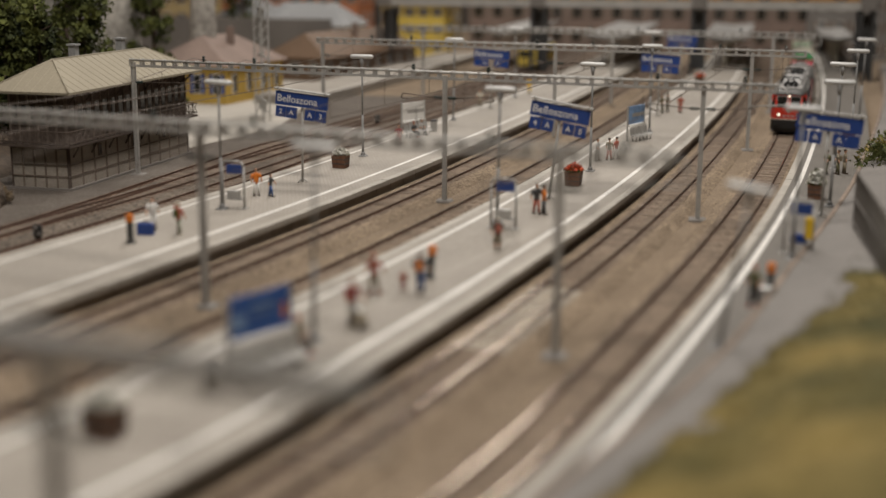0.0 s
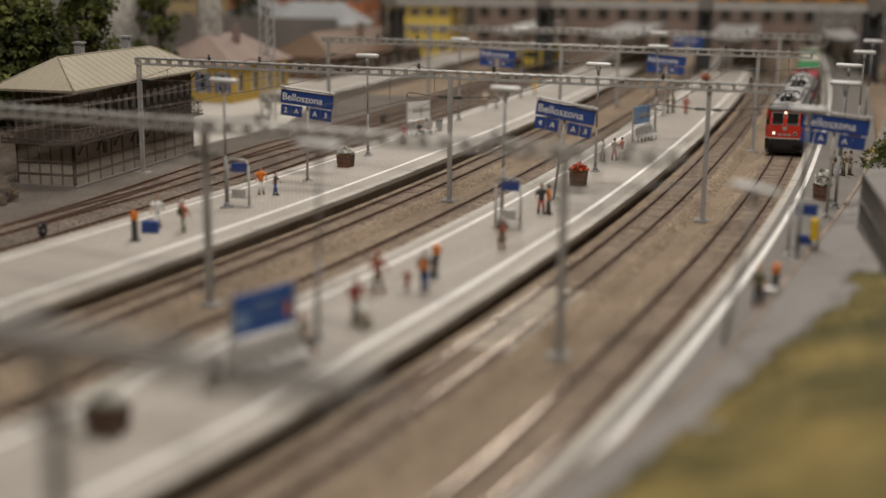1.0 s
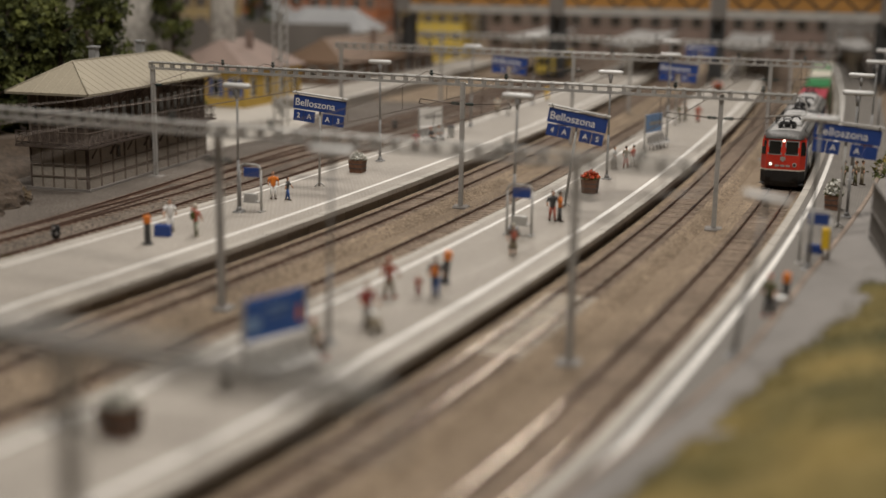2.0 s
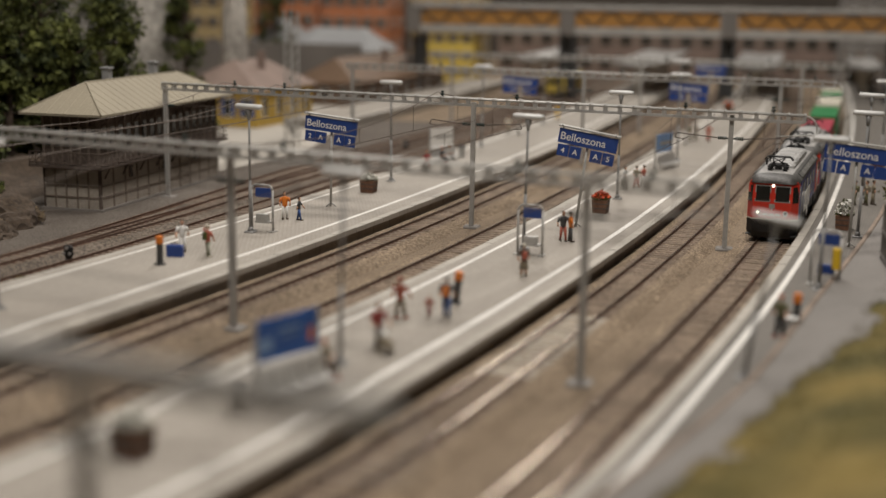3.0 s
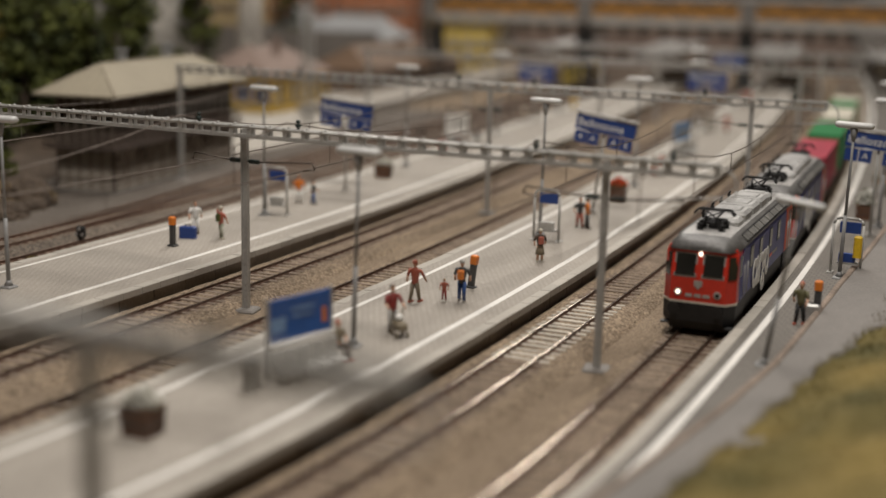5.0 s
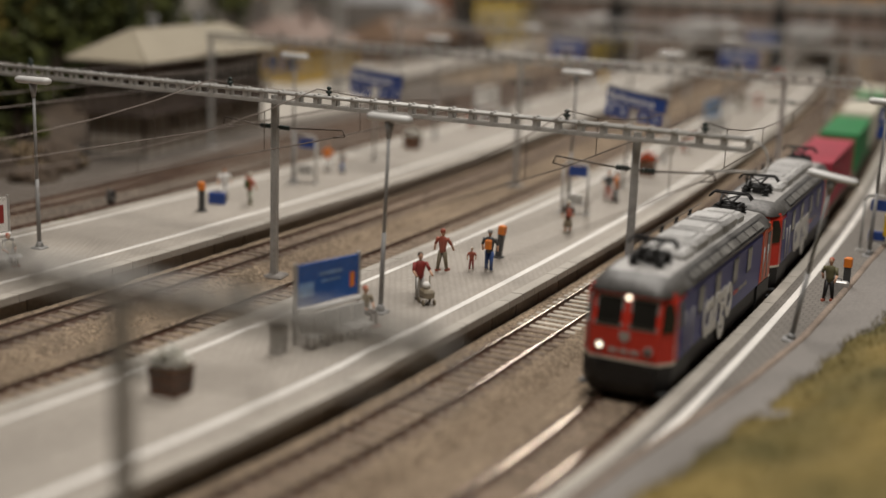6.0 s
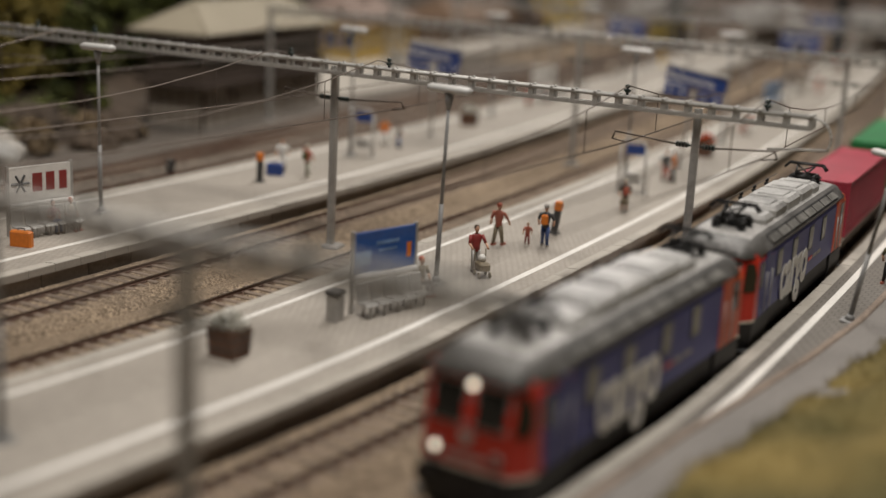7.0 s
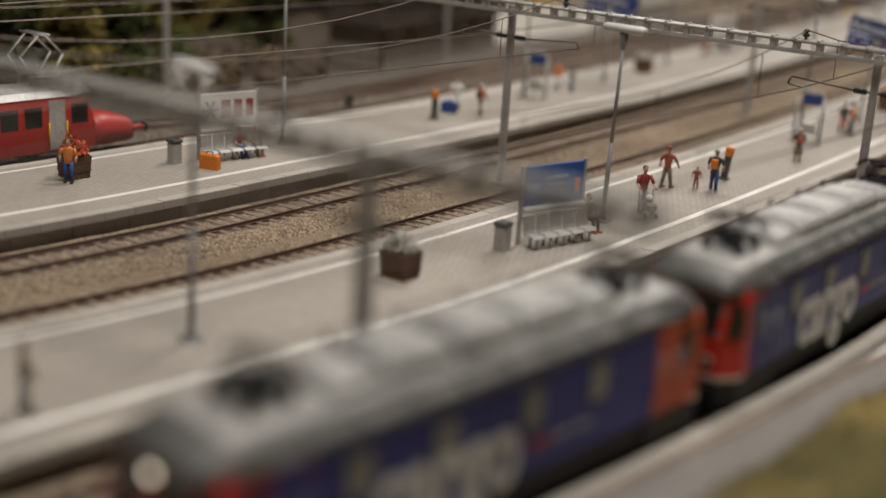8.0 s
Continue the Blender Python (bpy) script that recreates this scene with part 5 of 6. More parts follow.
figurine(-30.6, 46.9, 66, "maroon", "jeans", "hair", 1.7, seat=True, label="seated painted figurine in maroon and jeans")
figurine(-30.25, 47.7, 66, "cream", "khaki", "rust_shirt", 1.7, seat=True, label="seated painted figurine in pale clothes")
figurine(-33.1, 38.5, 30, "orange", "jeans", "hair", 1.8, label="painted figurine in an orange top and jeans by a planter")
figurine(-22.3, 106.0, 62, "dark", "black", "rust_shirt", 1.7, seat=True, label="seated painted figurine in dark clothes")
figurine(-22.0, 107.6, 62, "steel", "black", "hair", 1.7, seat=True, label="seated painted figurine in grey")
figurine(-22.6, 101.6, 10, "maroon", "rust_shirt", "hair", 1.6, skirt=True, label="painted figurine in a red dress")
figurine(-20.7, 130.8, 10, "cream", "khaki", "hair", 1.8, label="painted figurine in cream clothes")
figurine(-17.6, 147.0, 10, "yellow", "yellow", "hair", 1.8, label="painted figurine in a yellow coat")
figurine(10.6, 93.3, -60, "olive", "olive", "hair", 1.75, pack="olive", label="painted figurine in olive with a pack")
figurine(11.4, 93.5, -100, "khaki", "olive", "hair", 1.75, pack="khaki", label="painted figurine in khaki with a pack")
figurine(11.9, 93.9, 100, "khaki", "khaki", "hair", 1.75, label="painted figurine in brown clothes")


figurine(-19.0, 20.9, 150, "khaki", "steel", "hair", 1.8, label="painted figurine in pale khaki on the near platform")


# ---- small trackside things ----
def ground_signal(x, y):
    g = thing("ground_signal", x, y, -0.45, -10, "small black ground signal beside the track", "signal", "ground signals")
    bm = bmesh.new()
    soft_box(bm, 0, 0, 0, 0.5, 0.5, 0.3, 0.05)
    part("base", bm, "dark", g)
    bm = bmesh.new()
    soft_box(bm, 0, 0, 0.5, 0.62, 0.3, 0.62, 0.12)
    box(bm, 0, 0, 0.25, 0.3, 0.2, 0.3)
    head = part("head", bm, "black", g)
    for q, z in ((-0.2, 0.65), (0.2, 0.65), (0, 0.95)):
        bm = bmesh.new()
        rod(bm, (q, -0.14, z), (q, -0.2, z), 0.1, 0.1, 8)
        part("lens", bm, "rubber", head)


ground_signal(-34.8, 64.6)
ground_signal(-29.3, 121.0)
ground_signal(-27.3, 131.0)


def tuft(x, y, z, r, mt, label):
    rnd = random.Random(int(x * 7 + y))
    bm = bmesh.new()
    for _ in range(90 if r < 0.85 else 420):
        a, e, q = rnd.random() * 6.28, rnd.random() * 1.5, rnd.uniform(0.45, 1.0) * r
        c = Vector((x + q * math.cos(a) * math.cos(e), y + q * math.sin(a) * math.cos(e), z + q * math.sin(e) * 0.8))
        leaf = 0.25 * min(r, 0.9)
        t, w = Vector((rnd.uniform(-1, 1), rnd.uniform(-1, 1), rnd.uniform(-1, 1))) * leaf, Vector((rnd.uniform(-1, 1), rnd.uniform(-1, 1), rnd.uniform(-1, 1))) * leaf
        bm.faces.new([bm.verts.new(c + o) for o in (t, w, -t)])
    tagged(part("shrub", bm, mt), label, "shrub")


tuft(-34.5, 59.2, -0.45, 0.65, "leaf_dry", "small yellow-green shrub beside the track")
tuft(-46.0, 61, -0.45, 0.8, "leaf_dry", "small olive shrub at the foot of the slope")
for x, y, r, mt in ((-45.6, 73.0, 1.3, "dry_grass"), (-44.2, 71.6, 1.0, "dry_grass"), (-46.6, 68.3, 1.4, "dry_grass"), (-43.4, 75.4, 0.9, "dry_grass"), (-47.4, 71.5, 1.6, "dry_grass"), (-44.8, 66.8, 0.9, "dry_grass")):
    tuft(x, y, -0.2 if r < 1.2 else 0.4, r, mt, "tuft of dry tan grass on the earth mound")
for x, y, r in ((-48.2, 66.0, 2.2), (-49.0, 73.5, 2.4), (-48.4, 61.5, 1.8), (-50.5, 69.5, 3.0)):
    tuft(x, y, 0.4, r, "leaf", "dark green bush at the foot of the slope")
tuft(14.6, 96, 0.9, 2.2, "leaf", "dark green shrub behind the kerb")
tuft(15.5, 99, 0.9, 2.4, "leaf_dry", "olive shrub behind the kerb")
tuft(17.0, 104, 0.9, 2.6, "leaf", "dark green shrub behind the kerb")

# dark railing on the path
rail_fence = thing("path_fence", 9.62, 55.0, 1.2, 0, "grey metal slat fence above the concrete path", "fence")
for i in range(24):
    bm = bmesh.new()
    box(bm, 0.01 * i, i * 0.7, 0, 0.07, 0.12, 3.0)
    part("fence_slat", bm, "concrete", rail_fence)
for z in (0.3, 1.6, 3.1):
    bm = bmesh.new()
    rod(bm, (0.06, 0, z), (0.06 + 0.16, 16.5, z), 0.06, 0.06, 6)
    part("fence_rail", bm, "concrete", rail_fence)


# ---- red railcar ----
def railcar(x, y, rz):
    v = thing("red_railcar", x, y, 0, rz, "old red railcar with a bonnet nose, grey roof and raised pantograph", "railcar")
    L = 18.0
    bm = bmesh.new()
    prof = [(-1.35, 0.55), (1.35, 0.55), (1.42, 1.6), (1.4, 2.4), (1.28, 3.0), (-1.28, 3.0), (-1.4, 2.4), (-1.42, 1.6)]
    rings = [[bm.verts.new((px, yy, pz)) for px, pz in prof] for yy in (-L + 2.9, -3.3)]
    rings.append([bm.verts.new((px * (0.93 if pz > 1.7 else 1.0), -2.9 - (0.25 * (pz - 1.6) if pz > 1.7 else 0), pz)) for px, pz in prof])
    skin(bm, rings)
    body = part("body", bm, "railcar_red", v)
    for e, base in ((1, -2.9), (-1, -L + 2.9)):
        bm = bmesh.new()
        rings = []
        for d, k, top in ((-0.1, 1.0, 1.98), (0.9, 0.96, 1.9), (1.9, 0.86, 1.72), (2.5, 0.7, 1.5), (2.75, 0.5, 1.25)):
            rings.append([bm.verts.new((px * k, base + e * d, 0.5 + (pz - 0.5) * (top - 0.5) / 1.5)) for px, pz in
                          ((-1.3, 0.5), (1.3, 0.5), (1.36, 1.3), (1.15, 1.75), (0.6, 2.0), (-0.6, 2.0), (-1.15, 1.75), (-1.36, 1.3))])
        skin(bm, rings, 0, True, True)
        nose = part("bonnet", bm, "railcar_red", v)
        for q in (-0.85, 0.85):
            bm = bmesh.new()
            rod(bm, (q, base + e * 2.4, 1.0), (q, base + e * 3.2, 1.0), 0.16, 0.12, 8)
            part("buffer_stem", bm, "railcar_red", nose)
            bm = bmesh.new()
            rod(bm, (q, base + e * 3.2, 1.0), (q, base + e * 3.3, 1.0), 0.24, 0.24, 10)
            part("buffer", bm, "black", nose)
    for q in (-1, 1):
        for i in range(9):
            yy = -3.75 - i * 1.2
            if i == 1:
                bm = bmesh.new()
                box(bm, q * 1.405, yy, 0.65, 0.08, 0.82, 2.2)
                door = part("door", bm, "silver", body)
                for d in (-0.46, 0.46):
                    bm = bmesh.new()
                    rod(bm, (q * 1.5, yy + d, 0.8), (q * 1.5, yy + d, 1.9), 0.035, 0.035, 6)
                    part("handrail", bm, "yellow", door)
                continue
            bm = bmesh.new()
            box(bm, q * 1.375, yy, 1.72, 0.1, 0.86, 0.9)
            part("window", bm, "glass", body)
    for q in (-0.62, 0.62):
        bm = bmesh.new()
        vs = [[bm.verts.new((q + sx * 0.5, -2.86 - 0.25 * (z - 1.6) + o, z)) for sx, o in ((-1, 0.04), (1, 0.04), (1, -0.1), (-1, -0.1))] for z in (2.02, 2.75)]
        skin(bm, vs)
        part("windscreen", bm, "glass", body)
    bm = bmesh.new()
    rings = []
    for yy, k in ((-L + 2.8, 0.85), (-L + 3.4, 1.0), (-3.7, 1.0), (-3.0, 0.85)):
        rings.append([bm.verts.new((px * k, yy, pz)) for px, pz in ((-1.33, 2.98), (1.33, 2.98), (1.1, 3.25), (0.5, 3.42), (-0.5, 3.42), (-1.1, 3.25))])
    skin(bm, rings)
    part("roof", bm, "silver", v, "pale grey roof")
    bm = bmesh.new()
    for q in (-0.5, 0.5):
        rod(bm, (q, -5.6, 3.4), (q, -5.6, 3.75), 0.07, 0.07, 6)
        rod(bm, (q, -4.4, 3.4), (q, -4.4, 3.75), 0.07, 0.07, 6)
        rod(bm, (q, -5.7, 3.78), (q, -4.2, 3.78), 0.06, 0.06, 6)
        for d in (-1, 1):
            rod(bm, (q, -5.0 + d * 0.5, 3.8), (q * 0.9, -5.0 + d * 1.1, 4.7), 0.05, 0.05, 6)
            rod(bm, (q * 0.9, -5.0 + d * 1.1, 4.7), (q, -5.0 + d * 0.15, 5.6), 0.045, 0.045, 6)
    for d in (-0.15, 0.15):
        rod(bm, (-0.9, -5 + d, 5.65), (0.9, -5 + d, 5.65), 0.05, 0.05, 6)
    part("pantograph", bm, "silver", v, "raised silver diamond pantograph")
    for yy in (-5.0, -13.0):
        bogie(v, yy, 2)
    return v


rx, ry, rh = way(603.3, 44.8)
railcar(rx, ry + 3.1, rh)


# ---- lattice gantry by the yard ----
def lattice_gantry(x, y, rz):
    g = thing("lattice_gantry", x, y, -0.5, rz, "pale grey lattice steel gantry with two tall legs", "gantry")
    for q in (-2.4, 2.4):
        for d in (-0.35, 0.35):
            bm = bmesh.new()
            box(bm, q, d, 0, 0.14, 0.14, 13.5)
            part("leg", bm, "steel", g)
        for i in range(12):
            bm = bmesh.new()
            z = 0.5 + i * 1.05
            rod(bm, (q, -0.35, z), (q, 0.35, z + 0.9), 0.05, 0.05, 4)
            part("brace", bm, "steel", g)
    for z in (1.0, 2.0, 6.5, 10.2, 11.2, 12.8):
        bm = bmesh.new()
        box(bm, 0, 0, z, 5.2, 0.16, 0.16)
        part("cross_beam", bm, "steel", g)
    for i in range(8):
        for z in (1.05, 10.25):
            bm = bmesh.new()
            box(bm, -2.1 + i * 0.6, 0, z, 0.1, 0.1, 0.95)
            part("rung", bm, "steel", g)
    for i in range(4):
        bm = bmesh.new()
        rod(bm, (-1.8 + i * 1.2, 0, 12.9), (-1.8 + i * 1.2, 0, 13.6), 0.1, 0.06, 6)
        part("insulator", bm, "insulator", g)
        bm = bmesh.new()
        rod(bm, (-1.8 + i * 1.2, 0, 6.5), (-1.8 + i * 1.2, 0, 10.2), 0.04, 0.04, 4)
        part("hanger", bm, "steel", g)


lattice_gantry(-42.0, 123.5, -62)


# ---- town and far end of the station ----
def town_house(name, x, y, rz, sx, sy, wall_h, roof_h, wall, roof, label, floors, bays, shutters="shutter", sides=True, frame_paint="white"):
    h = thing(name, x, y, -0.5, rz, label, "building", "town houses")
    bm = bmesh.new()
    box(bm, 0, 0, 0, sx, sy, wall_h)
    w = part("wall", bm, wall, h)
    bm = bmesh.new()
    ox, oy = sx / 2 + 0.6, sy / 2 + 0.6
    b = [bm.verts.new(p) for p in ((-ox, -oy, wall_h), (ox, -oy, wall_h), (ox, oy, wall_h), (-ox, oy, wall_h))]
    long_x = sx > sy
    e = min(ox, oy) * 0.7
    t = [bm.verts.new(p) for p in (((-ox + e, 0, wall_h + roof_h), (ox - e, 0, wall_h + roof_h)) if long_x else ((0, -oy + e, wall_h + roof_h), (0, oy - e, wall_h + roof_h)))]
    bm.faces.new(b[::-1])
    if long_x:
        bm.faces.new((b[0], b[1], t[1], t[0])); bm.faces.new((b[2], b[3], t[0], t[1])); bm.faces.new((b[1], b[2], t[1])); bm.faces.new((b[3], b[0], t[0]))
    else:
        bm.faces.new((b[1], b[2], t[1], t[0])); bm.faces.new((b[3], b[0], t[0], t[1])); bm.faces.new((b[0], b[1], t[0])); bm.faces.new((b[2], b[3], t[1]))
    rf = part("roof", bm, roof, h)
    bm = bmesh.new()
    box(bm, sx * 0.18, 0, wall_h + roof_h * 0.4, 0.7, 0.7, roof_h * 0.9)
    part("chimney", bm, "brown_roof", rf)
    fh = wall_h / floors
    for f in range(floors):
        for i in range(bays):
            q = -sx / 2 + sx * (i + 0.5) / bays
            bm = bmesh.new()
            box(bm, q, -sy / 2 - 0.02, f * fh + fh * 0.28, sx / bays * 0.42, 0.12, fh * 0.52)
            win = part("window", bm, frame_paint, h)
            bm = bmesh.new()
            box(bm, q, -sy / 2 - 0.06, f * fh + fh * 0.31, sx / bays * 0.34, 0.1, fh * 0.46)
            part("pane", bm, "glass", win)
            for s in (-1, 1):
                bm = bmesh.new()
                box(bm, q + s * sx / bays * 0.3, -sy / 2 - 0.05, f * fh + fh * 0.28, sx / bays * 0.16, 0.1, fh * 0.52)
                part("shutter", bm, shutters, win)
        if sides:
            for i in range(max(2, int(sy / 3.5))):
                q = -sy / 2 + sy * (i + 0.5) / max(2, int(sy / 3.5))
                bm = bmesh.new()
                box(bm, sx / 2 + 0.02, q, f * fh + fh * 0.28, 0.12, 1.1, fh * 0.52)
                win = part("window", bm, frame_paint, h)
                bm = bmesh.new()
                box(bm, sx / 2 + 0.06, q, f * fh + fh * 0.31, 0.1, 0.9, fh * 0.46)
                part("pane", bm, "glass", win)
    return h


town_house("station_building", -54.5, 143.5, -8, 10, 14, 4.3, 3.2, "ochre", "brown_roof", "ochre yellow station building with a brown roof", 1, 4, "blue")
town_house("goods_shed", -49.5, 182, -12, 9, 30, 3.2, 3.2, "shutter", "shutter", "long dark brown goods shed", 1, 3)
town_house("grey_roofed_house", -62, 205, -6, 16, 10, 6.0, 3.6, "white", "grey_roof", "white house with a pale grey roof", 2, 5)
town_house("grey_roofed_house", -75, 214, -4, 9, 9, 7.0, 3.6, "white", "grey_roof", "white house with a pale grey roof", 2, 3)
town_house("yellow_house", -47.5, 226, 0, 10, 8, 9.0, 2.0, "yellow_wall", "grey_roof", "bright yellow house behind the tracks", 3, 4)
town_house("tenement", -92, 232, 0, 12, 12, 34, 4, "pale_yellow", "brown_roof", "tall pale yellow town house with shutters", 9, 4)
town_house("tenement", -79.6, 233, 0, 12, 12, 36, 4, "salmon", "brown_roof", "tall salmon pink town house with shutters", 9, 4)
town_house("tenement", -66.4, 234, 0, 13, 12, 35, 4, "salmon", "brown_roof", "tall orange town house with shutters", 9, 5)
town_house("tenement", -52, 246, 0, 14, 12, 30, 4, "pale_yellow", "brown_roof", "tall pale town house with shutters", 8, 5)
town_house("concourse", -10, 256, 0, 66, 12, 9.0, 3, "brown_roof", "grey_roof", "long dull brown concourse behind the bridge", 2, 17, "timber", True, "timber")
town_house("tenement", 30, 236, 0, 18, 12, 22, 3, "concrete", "grey_roof", "pale grey town house at the far end", 6, 6)
town_house("grey_roofed_house", 42, 205, 8, 14, 20, 12, 4, "concrete", "grey_roof", "grey rendered house beyond the bank", 3, 4)
bm = bmesh.new()
box(bm, -84, 190, -0.5, 60, 1.2, 7.5)
part("wall_retaining", bm, "concrete", None, "grey concrete retaining wall below the town", "structure")


def footbridge(y, x0, x1):
    b = thing("footbridge", (x0 + x1) / 2, y, 0, 0, "covered grey steel footbridge with orange timber panels over the tracks", "bridge")
    L = x1 - x0
    for z, sz, sy, mt, nm in ((9.3, 0.8, 5.0, "steel", "deck"), (13.0, 0.5, 5.6, "steel", "bridge_roof")):
        bm = bmesh.new()
        box(bm, 0, 0, z, L, sy, sz)
        part(nm, bm, mt, b)
    for i in range(3):
        w = L / 3
        q = -L / 2 + w * (i + 0.5)
        for s in (-1, 1):
            bm = bmesh.new()
            box(bm, q, s * 2.1, 10.1, w - 2.4, 0.2, 2.9)
            pn = part("panel", bm, "bridge_panel", b, "orange-brown timber side panel")
            k = 8
            for j in range(k):
                xa, xb = q - (w - 2.4) / 2 + (w - 2.4) * j / k, q - (w - 2.4) / 2 + (w - 2.4) * (j + 1) / k
                bm = bmesh.new()
                rod(bm, (xa, s * 2.3, 10.3 if j % 2 else 12.8), (xb, s * 2.3, 12.8 if j % 2 else 10.3), 0.16, 0.16, 4)
                part("truss_brace", bm, "dark", pn)
        for z in (10.1, 12.7):
            bm = bmesh.new()
            box(bm, q, -2.35, z, w, 0.3, 0.35)
            part("truss_chord", bm, "steel", b)
    for i in range(4):
        q = -L / 2 + L * i / 3
        bm = bmesh.new()
        box(bm, q, 0, 9.3, 2.2, 5.4, 4.4)
        part("stair_head", bm, "concrete", b)
        for dx in (-0.9, 0.9):
            for dy in (-1.8, 1.8):
                bm = bmesh.new()
                box(bm, q + dx, dy, -0.5, 0.5, 0.5, 9.9)
                part("pier", bm, "dark", b)
        bm = bmesh.new()
        box(bm, q, 1.0, 0.5, 1.8, 0.3, 8.2)
        part("lift_wall", bm, "dark", b)


footbridge(188, -44.5, 24.5)


def platform_canopy(R, y0, y1, width):
    """A long low roof on a row of posts, over the far end of a platform."""
    c = thing("platform_canopy", 0, 0, 0.5, 0, "grey platform canopy on a row of brown posts", "canopy", "platform canopies")
    bm = bmesh.new()
    h = width / 2
    sweep(bm, [(R - h, 4.3), (R, 3.9), (R + h, 4.3), (R + h, 4.75), (R, 4.35), (R - h, 4.75)], y0, y1, 4.0)
    part("canopy_roof", bm, "roof_grey", c)
    y = y0 + 1.5
    while y < y1:
        x, yy, rz = way(R, y)
        bm = bmesh.new()
        box(bm, x, yy, 0, 0.32, 0.32, 4.0, radians(rz))
        rod(bm, (x, yy, 2.9), (x - h * 0.7, yy, 4.1), 0.09, 0.09, 5)
        rod(bm, (x, yy, 2.9), (x + h * 0.7, yy, 4.1), 0.09, 0.09, 5)
        part("canopy_post", bm, "cream", c)
        y += 5.0
    return c


platform_canopy(609.5, 192, 240, 7.5)
platform_canopy(626.5, 192, 240, 7.0)
platform_canopy(592.0, 200, 240, 6.0)
platform_canopy(642.5, 196, 240, 4.5)


def shunter(x, y, rz):
    v = thing("yellow_railcar", x, y, 0, rz, "yellow and grey railcar standing at a far platform", "railcar")
    bm = bmesh.new()
    soft_box(bm, 0, 0, 0.7, 2.8, 16, 2.6, 0.3)
    b = part("body", bm, "yellow_wall", v)
    bm = bmesh.new()
    soft_box(bm, 0, 0, 3.2, 2.5, 15.6, 0.5, 0.2)
    part("roof", bm, "roof_grey", v)
    bm = bmesh.new()
    box(bm, 0, -8.02, 1.9, 2.2, 0.1, 0.9)
    part("windscreen", bm, "glass", b)
    for i in range(7):
        for s in (-1, 1):
            bm = bmesh.new()
            box(bm, s * 1.4, -6.3 + i * 2.1, 1.9, 0.06, 1.4, 0.8)
            part("window", bm, "glass", b)
    for yy in (-5, 5):
        bogie(v, yy, 2)


shunter(*(lambda p: (p[0], p[1], p[2]))(way(598.0, 196)))


# ---- hillside, rocks and trees behind the signal house ----
def slope_z(u, y):
    return -0.6 + 5.5 * min(1.0, u * 1.3) * min(1, max(0.1, (125 - y) / 25))


def edge_x(y):
    return -48.6 - 0.16 * max(0, y - 92) + 0.9 * noise.noise(Vector((y * 0.12, 0, 1)))


bm = bmesh.new()
rows = []
for j in range(70):
    y = 10 + j * 1.8
    row = []
    for i in range(26):
        u = i / 25
        x = edge_x(y) - 90 * u * u
        z = slope_z(u, y) + (1.0 * noise.noise(Vector((x * 0.2, y * 0.2, 0))) + 0.4 * noise.noise(Vector((x * 0.8, y * 0.8, 5)))) * min(1, u * 10)
        row.append(bm.verts.new((x, y, z)))
    rows.append(row)
for a, b in zip(rows[:-1], rows[1:]):
    for i in range(25):
        bm.faces.new((a[i], a[i + 1], b[i + 1], b[i])).smooth = True
part("hillside", bm, "earth", None, "brown earth slope behind the signal house", "structure")


def boulder(x, y, z, r, h, mt, label, seed):
    bm = bmesh.new()
    bmesh.ops.create_icosphere(bm, subdivisions=4, radius=1)
    for v in bm.verts:
        p = v.co.copy()
        d = 1 + 0.28 * noise.noise(p * 1.4 + Vector((seed, 0, 0))) + 0.13 * noise.noise(p * 4 + Vector((0, seed, 0))) + 0.06 * noise.noise(p * 11)
        v.co = Vector((x + p.x * r * d, y + p.y * r * d, z + p.z * h * d))
    for f in bm.faces:
        f.smooth = seed % 2 == 0
    tagged(part("rock", bm, mt), label, "rock", "rocks on the slope")


boulder(-62.8, 131, 8, 4.0, 18, "rock", "tall pale grey plaster rock face between trees", 2)
boulder(-55.6, 142, 6, 1.4, 15, "rock", "pale grey plaster rock face between trees", 4)
boulder(-70, 133, 8, 5, 16, "rock", "tall pale grey plaster rock face between trees", 6)
boulder(-45.0, 74.5, -0.6, 2.6, 2.0, "earth", "low brown earth mound beside the signal house", 3)
boulder(-48.5, 70.5, -0.6, 3.2, 2.6, "earth", "brown earth mound at the foot of the slope", 5)
boulder(-43.6, 70.8, -0.6, 1.7, 1.1, "earth", "low brown earth mound beside the signal house", 7)
boulder(-46.2, 64.2, -0.5, 1.5, 1.7, "rock", "pale grey boulder at the foot of the slope", 8)


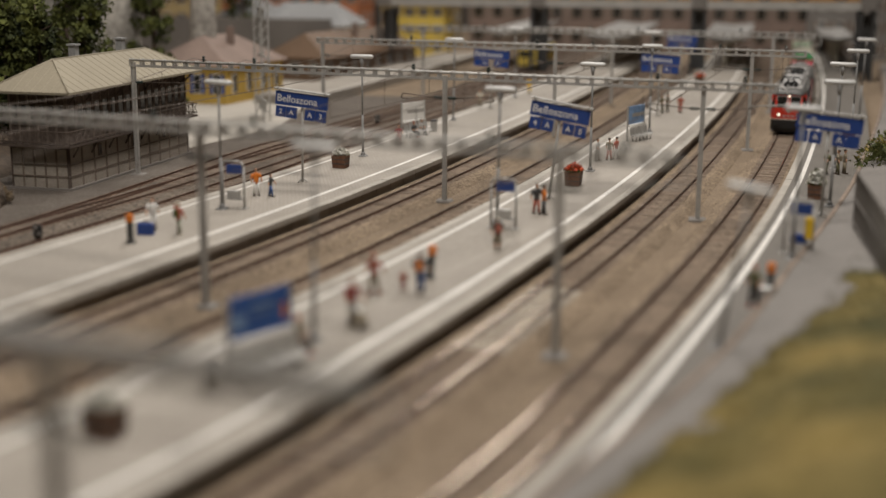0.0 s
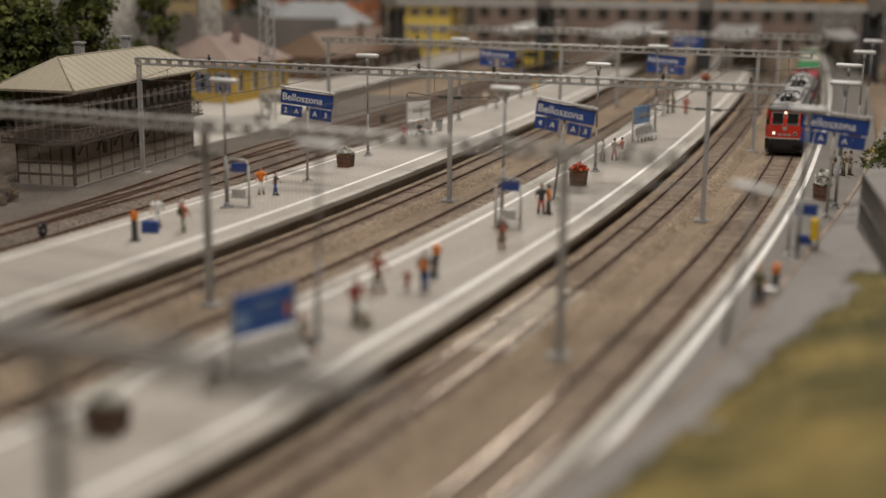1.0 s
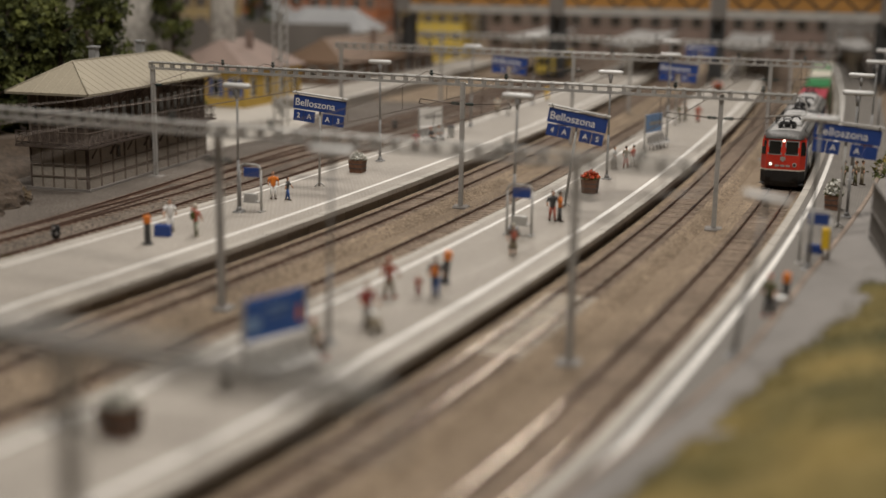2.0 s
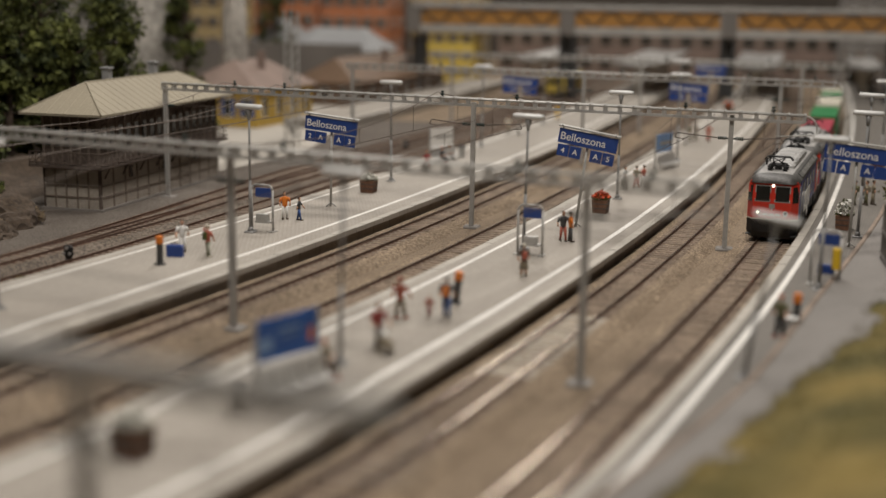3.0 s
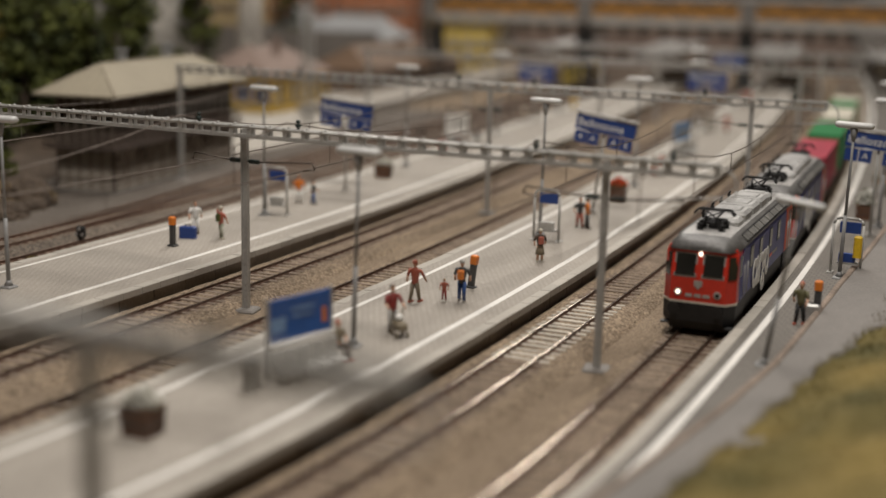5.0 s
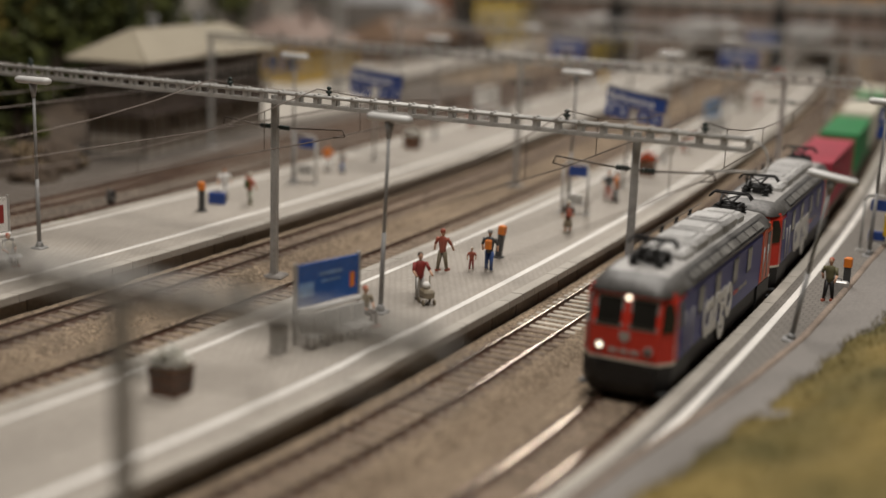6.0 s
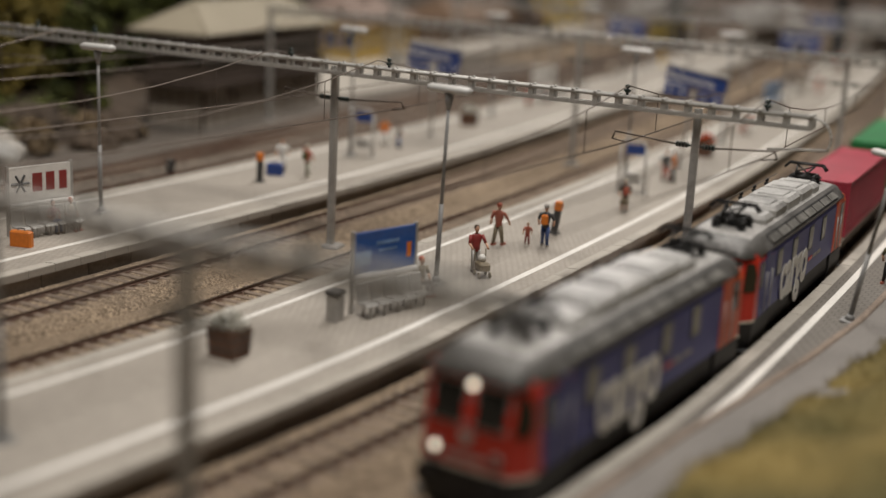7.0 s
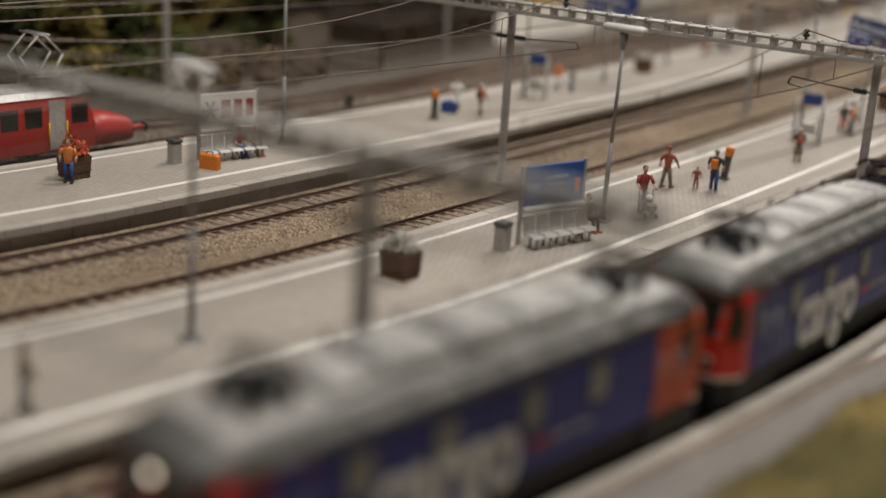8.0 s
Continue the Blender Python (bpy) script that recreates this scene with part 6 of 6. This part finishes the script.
def tree(x, y, z, height, spread, mt, seed, label):
    rnd = random.Random(seed)
    t = thing("tree", x, y, z, 0, label, "tree", "trees on the slope")
    bm = bmesh.new()
    rod(bm, (0, 0, -0.5), (0.2, 0.1, height * 0.45), 0.45, 0.26, 8)
    rod(bm, (0.2, 0.1, height * 0.45), (0, 0, height * 0.95), 0.26, 0.05, 8)
    for i in range(14):
        a, h0 = rnd.random() * 6.28, height * rnd.uniform(0.2, 0.8)
        l = spread * rnd.uniform(0.5, 0.9) * (1 - 0.5 * h0 / height)
        rod(bm, (0.1, 0, h0), (l * math.cos(a), l * math.sin(a), h0 + l * 0.45), 0.12, 0.03, 5)
    part("trunk", bm, "trunk", t)
    verts, faces = [], []
    clumps = []
    for _ in range(64):
        a, u = rnd.random() * 6.28, rnd.random()
        h0 = height * (0.06 + 0.86 * u)
        w = spread * (1 - u) ** 0.55 * (0.55 + 0.45 * rnd.random())
        clumps.append((w * math.cos(a), w * math.sin(a), h0, spread * rnd.uniform(0.16, 0.32)))
    for cx, cy, cz, r in clumps:
        for _ in range(85):
            d = Vector((rnd.gauss(0, 1), rnd.gauss(0, 1), rnd.gauss(0, 1))).normalized() * r * rnd.uniform(0.55, 1.1)
            c = Vector((cx, cy, cz)) + Vector((d.x, d.y, d.z * 0.75))
            q = rnd.uniform(0.12, 0.28)
            p1 = Vector((rnd.uniform(-1, 1), rnd.uniform(-1, 1), rnd.uniform(-1, 1))) * q
            p2 = Vector((rnd.uniform(-1, 1), rnd.uniform(-1, 1), rnd.uniform(-1, 1))) * q
            k = len(verts)
            verts += [tuple((c + p1) * S), tuple((c + p2) * S), tuple((c - p1) * S), tuple((c - p2) * S)]
            faces.append((k, k + 1, k + 2, k + 3))
    me = bpy.data.meshes.new("crown")
    me.from_pydata(verts, [], faces)
    me.materials.append(M[mt])
    cr = new("crown", me)
    cr.parent = t
    tagged(cr, kind="stuff")


TREES = [(-58, 113, 22, 4.4, "leaf"), (-65, 110, 24, 5, "leaf"), (-71, 110, 24, 5.5, "leaf"), (-78, 106, 24, 5.5, "leaf"), (-60.5, 95, 20, 5, "leaf"), (-72, 99, 22, 5.5, "leaf"), (-52.0, 97, 12, 3, "leaf"), (-51.8, 104, 17, 4.2, "leaf"), (-56.5, 100, 20, 4.6, "leaf"), (-61, 104, 23, 5, "leaf"), (-56.2, 129, 21, 3.2, "leaf"), (-66, 97, 24, 5.5, "leaf"), (-67, 118, 24, 5, "leaf"), (-75, 208, 22, 3.4, "leaf")]
rnd = random.Random(77)
for row, (off, lo, hi, dens) in enumerate(((3.0, 6.0, 8.5, 4.2), (6.5, 9, 12, 4.6), (11, 12, 15, 5.2), (17, 14, 19, 6.0))):
    y = 30.0 + row
    while y < 100:
        if not (row < 1 and 68 < y < 78) and not (row < 2 and y > 84 and off < 5):
            TREES.append((edge_x(y) - off + rnd.uniform(-1, 1), y, rnd.uniform(lo, hi), rnd.uniform(0.8, 1.0) * (2.6 + row * 0.7), "leaf_dry" if rnd.random() < 0.4 else "leaf"))
        y += dens * rnd.uniform(0.85, 1.2)
for i, (x, y, h, s, mt) in enumerate(TREES):
    u = math.sqrt(max(0.0, (edge_x(y) - x) / 90))
    tree(x, y, slope_z(u, y) - 0.4, h, s, mt, 30 + i, "dark green model tree on the slope" if mt == "leaf" else "olive yellow model tree on the slope")


# ---- pieces of the tracks and platforms ----
dark_me, pale_me = sleeper_mesh("sleeper"), sleeper_mesh("pale_sleeper")
tracks = [o for o in scene.collection.objects if o.name.startswith("railway_track")]
for track, (key, (R, y0, y1)) in zip(tracks, TRACKS.items()):
    lo, hi = (26, 118) if key in ("t1", "t2", "t3", "t4") else (34, 110)
    rest = bmesh.new()
    y = y0
    while y < y1:
        sw = SWING[key](y) if key in SWING else 0.0
        x, yy, rz = way(R + sw, y)
        if key == "t7" and y < 84:
            y += 0.63
            continue
        if lo < y < hi:
            me = pale_me if key == "t2" and 49 < y < 60 else dark_me
            piece("sleeper", me, pose(x * S, yy * S, random.uniform(-0.02, 0.02) * S, 0, 0, rz + random.uniform(-1.5, 1.5)), track)
        else:
            box(rest, x, yy, -0.34, 2.5, 0.26, 0.2, radians(rz))
        y += 0.63
    part("far_sleepers", rest, "sleeper", track, kind="stuff")
for key, count in (("t1", 9000), ("t2", 12000), ("t3", 9000), ("t4", 9000)):
    R = TRACKS[key][0]
    loose_stones(R, 24, 105, count)


def edging(parent, R0, R1, z0, z1, y0, y1, length, near0, near1, name, material, gap=0.03):
    """Slabs or panels laid end to end along a ring; the near ones are pieces of their own."""
    rest = bmesh.new()
    y = y0
    while y < y1:
        ya, yb = y + gap / 2, min(y + length, y1) - gap / 2
        own = near0 < y < near1
        bm = bmesh.new() if own else rest
        dz = random.uniform(-0.012, 0.012)
        sweep(bm, [(R0, z0), (R1, z0), (R1, z1 - 0.03 + dz), (R1 - 0.03, z1 + dz), (R0, z1 + dz)], ya, yb, 5.0)
        if own:
            part(name, bm, material, parent)
        y += length
    part("far_" + name + "s", rest, material, parent, kind="stuff")


edging(P1, 613.33, 613.8, 0.28, 0.606, 6, 198, 1.3, 22, 110, "edge_slab", "slab")
edging(P1, 605.25, 605.72, 0.28, 0.606, 6, 198, 1.3, 30, 110, "edge_slab", "slab")
edging(P2, 629.93, 630.4, 0.28, 0.606, 6, 178, 1.3, 14, 110, "edge_slab", "slab")
edging(P2, 622.75, 623.22, 0.28, 0.606, 6, 178, 1.3, 20, 110, "edge_slab", "slab")
edging(P3, 639.4, 639.87, 0.28, 0.606, 6, 198, 1.3, 28, 110, "edge_slab", "slab")
edging(P1, 613.3, 613.52, -0.62, 0.27, 6, 198, 2.4, 22, 110, "wall_panel", "face", 0.06)
edging(P2, 629.9, 630.12, -0.62, 0.27, 6, 178, 2.4, 14, 110, "wall_panel", "face", 0.06)

motions()
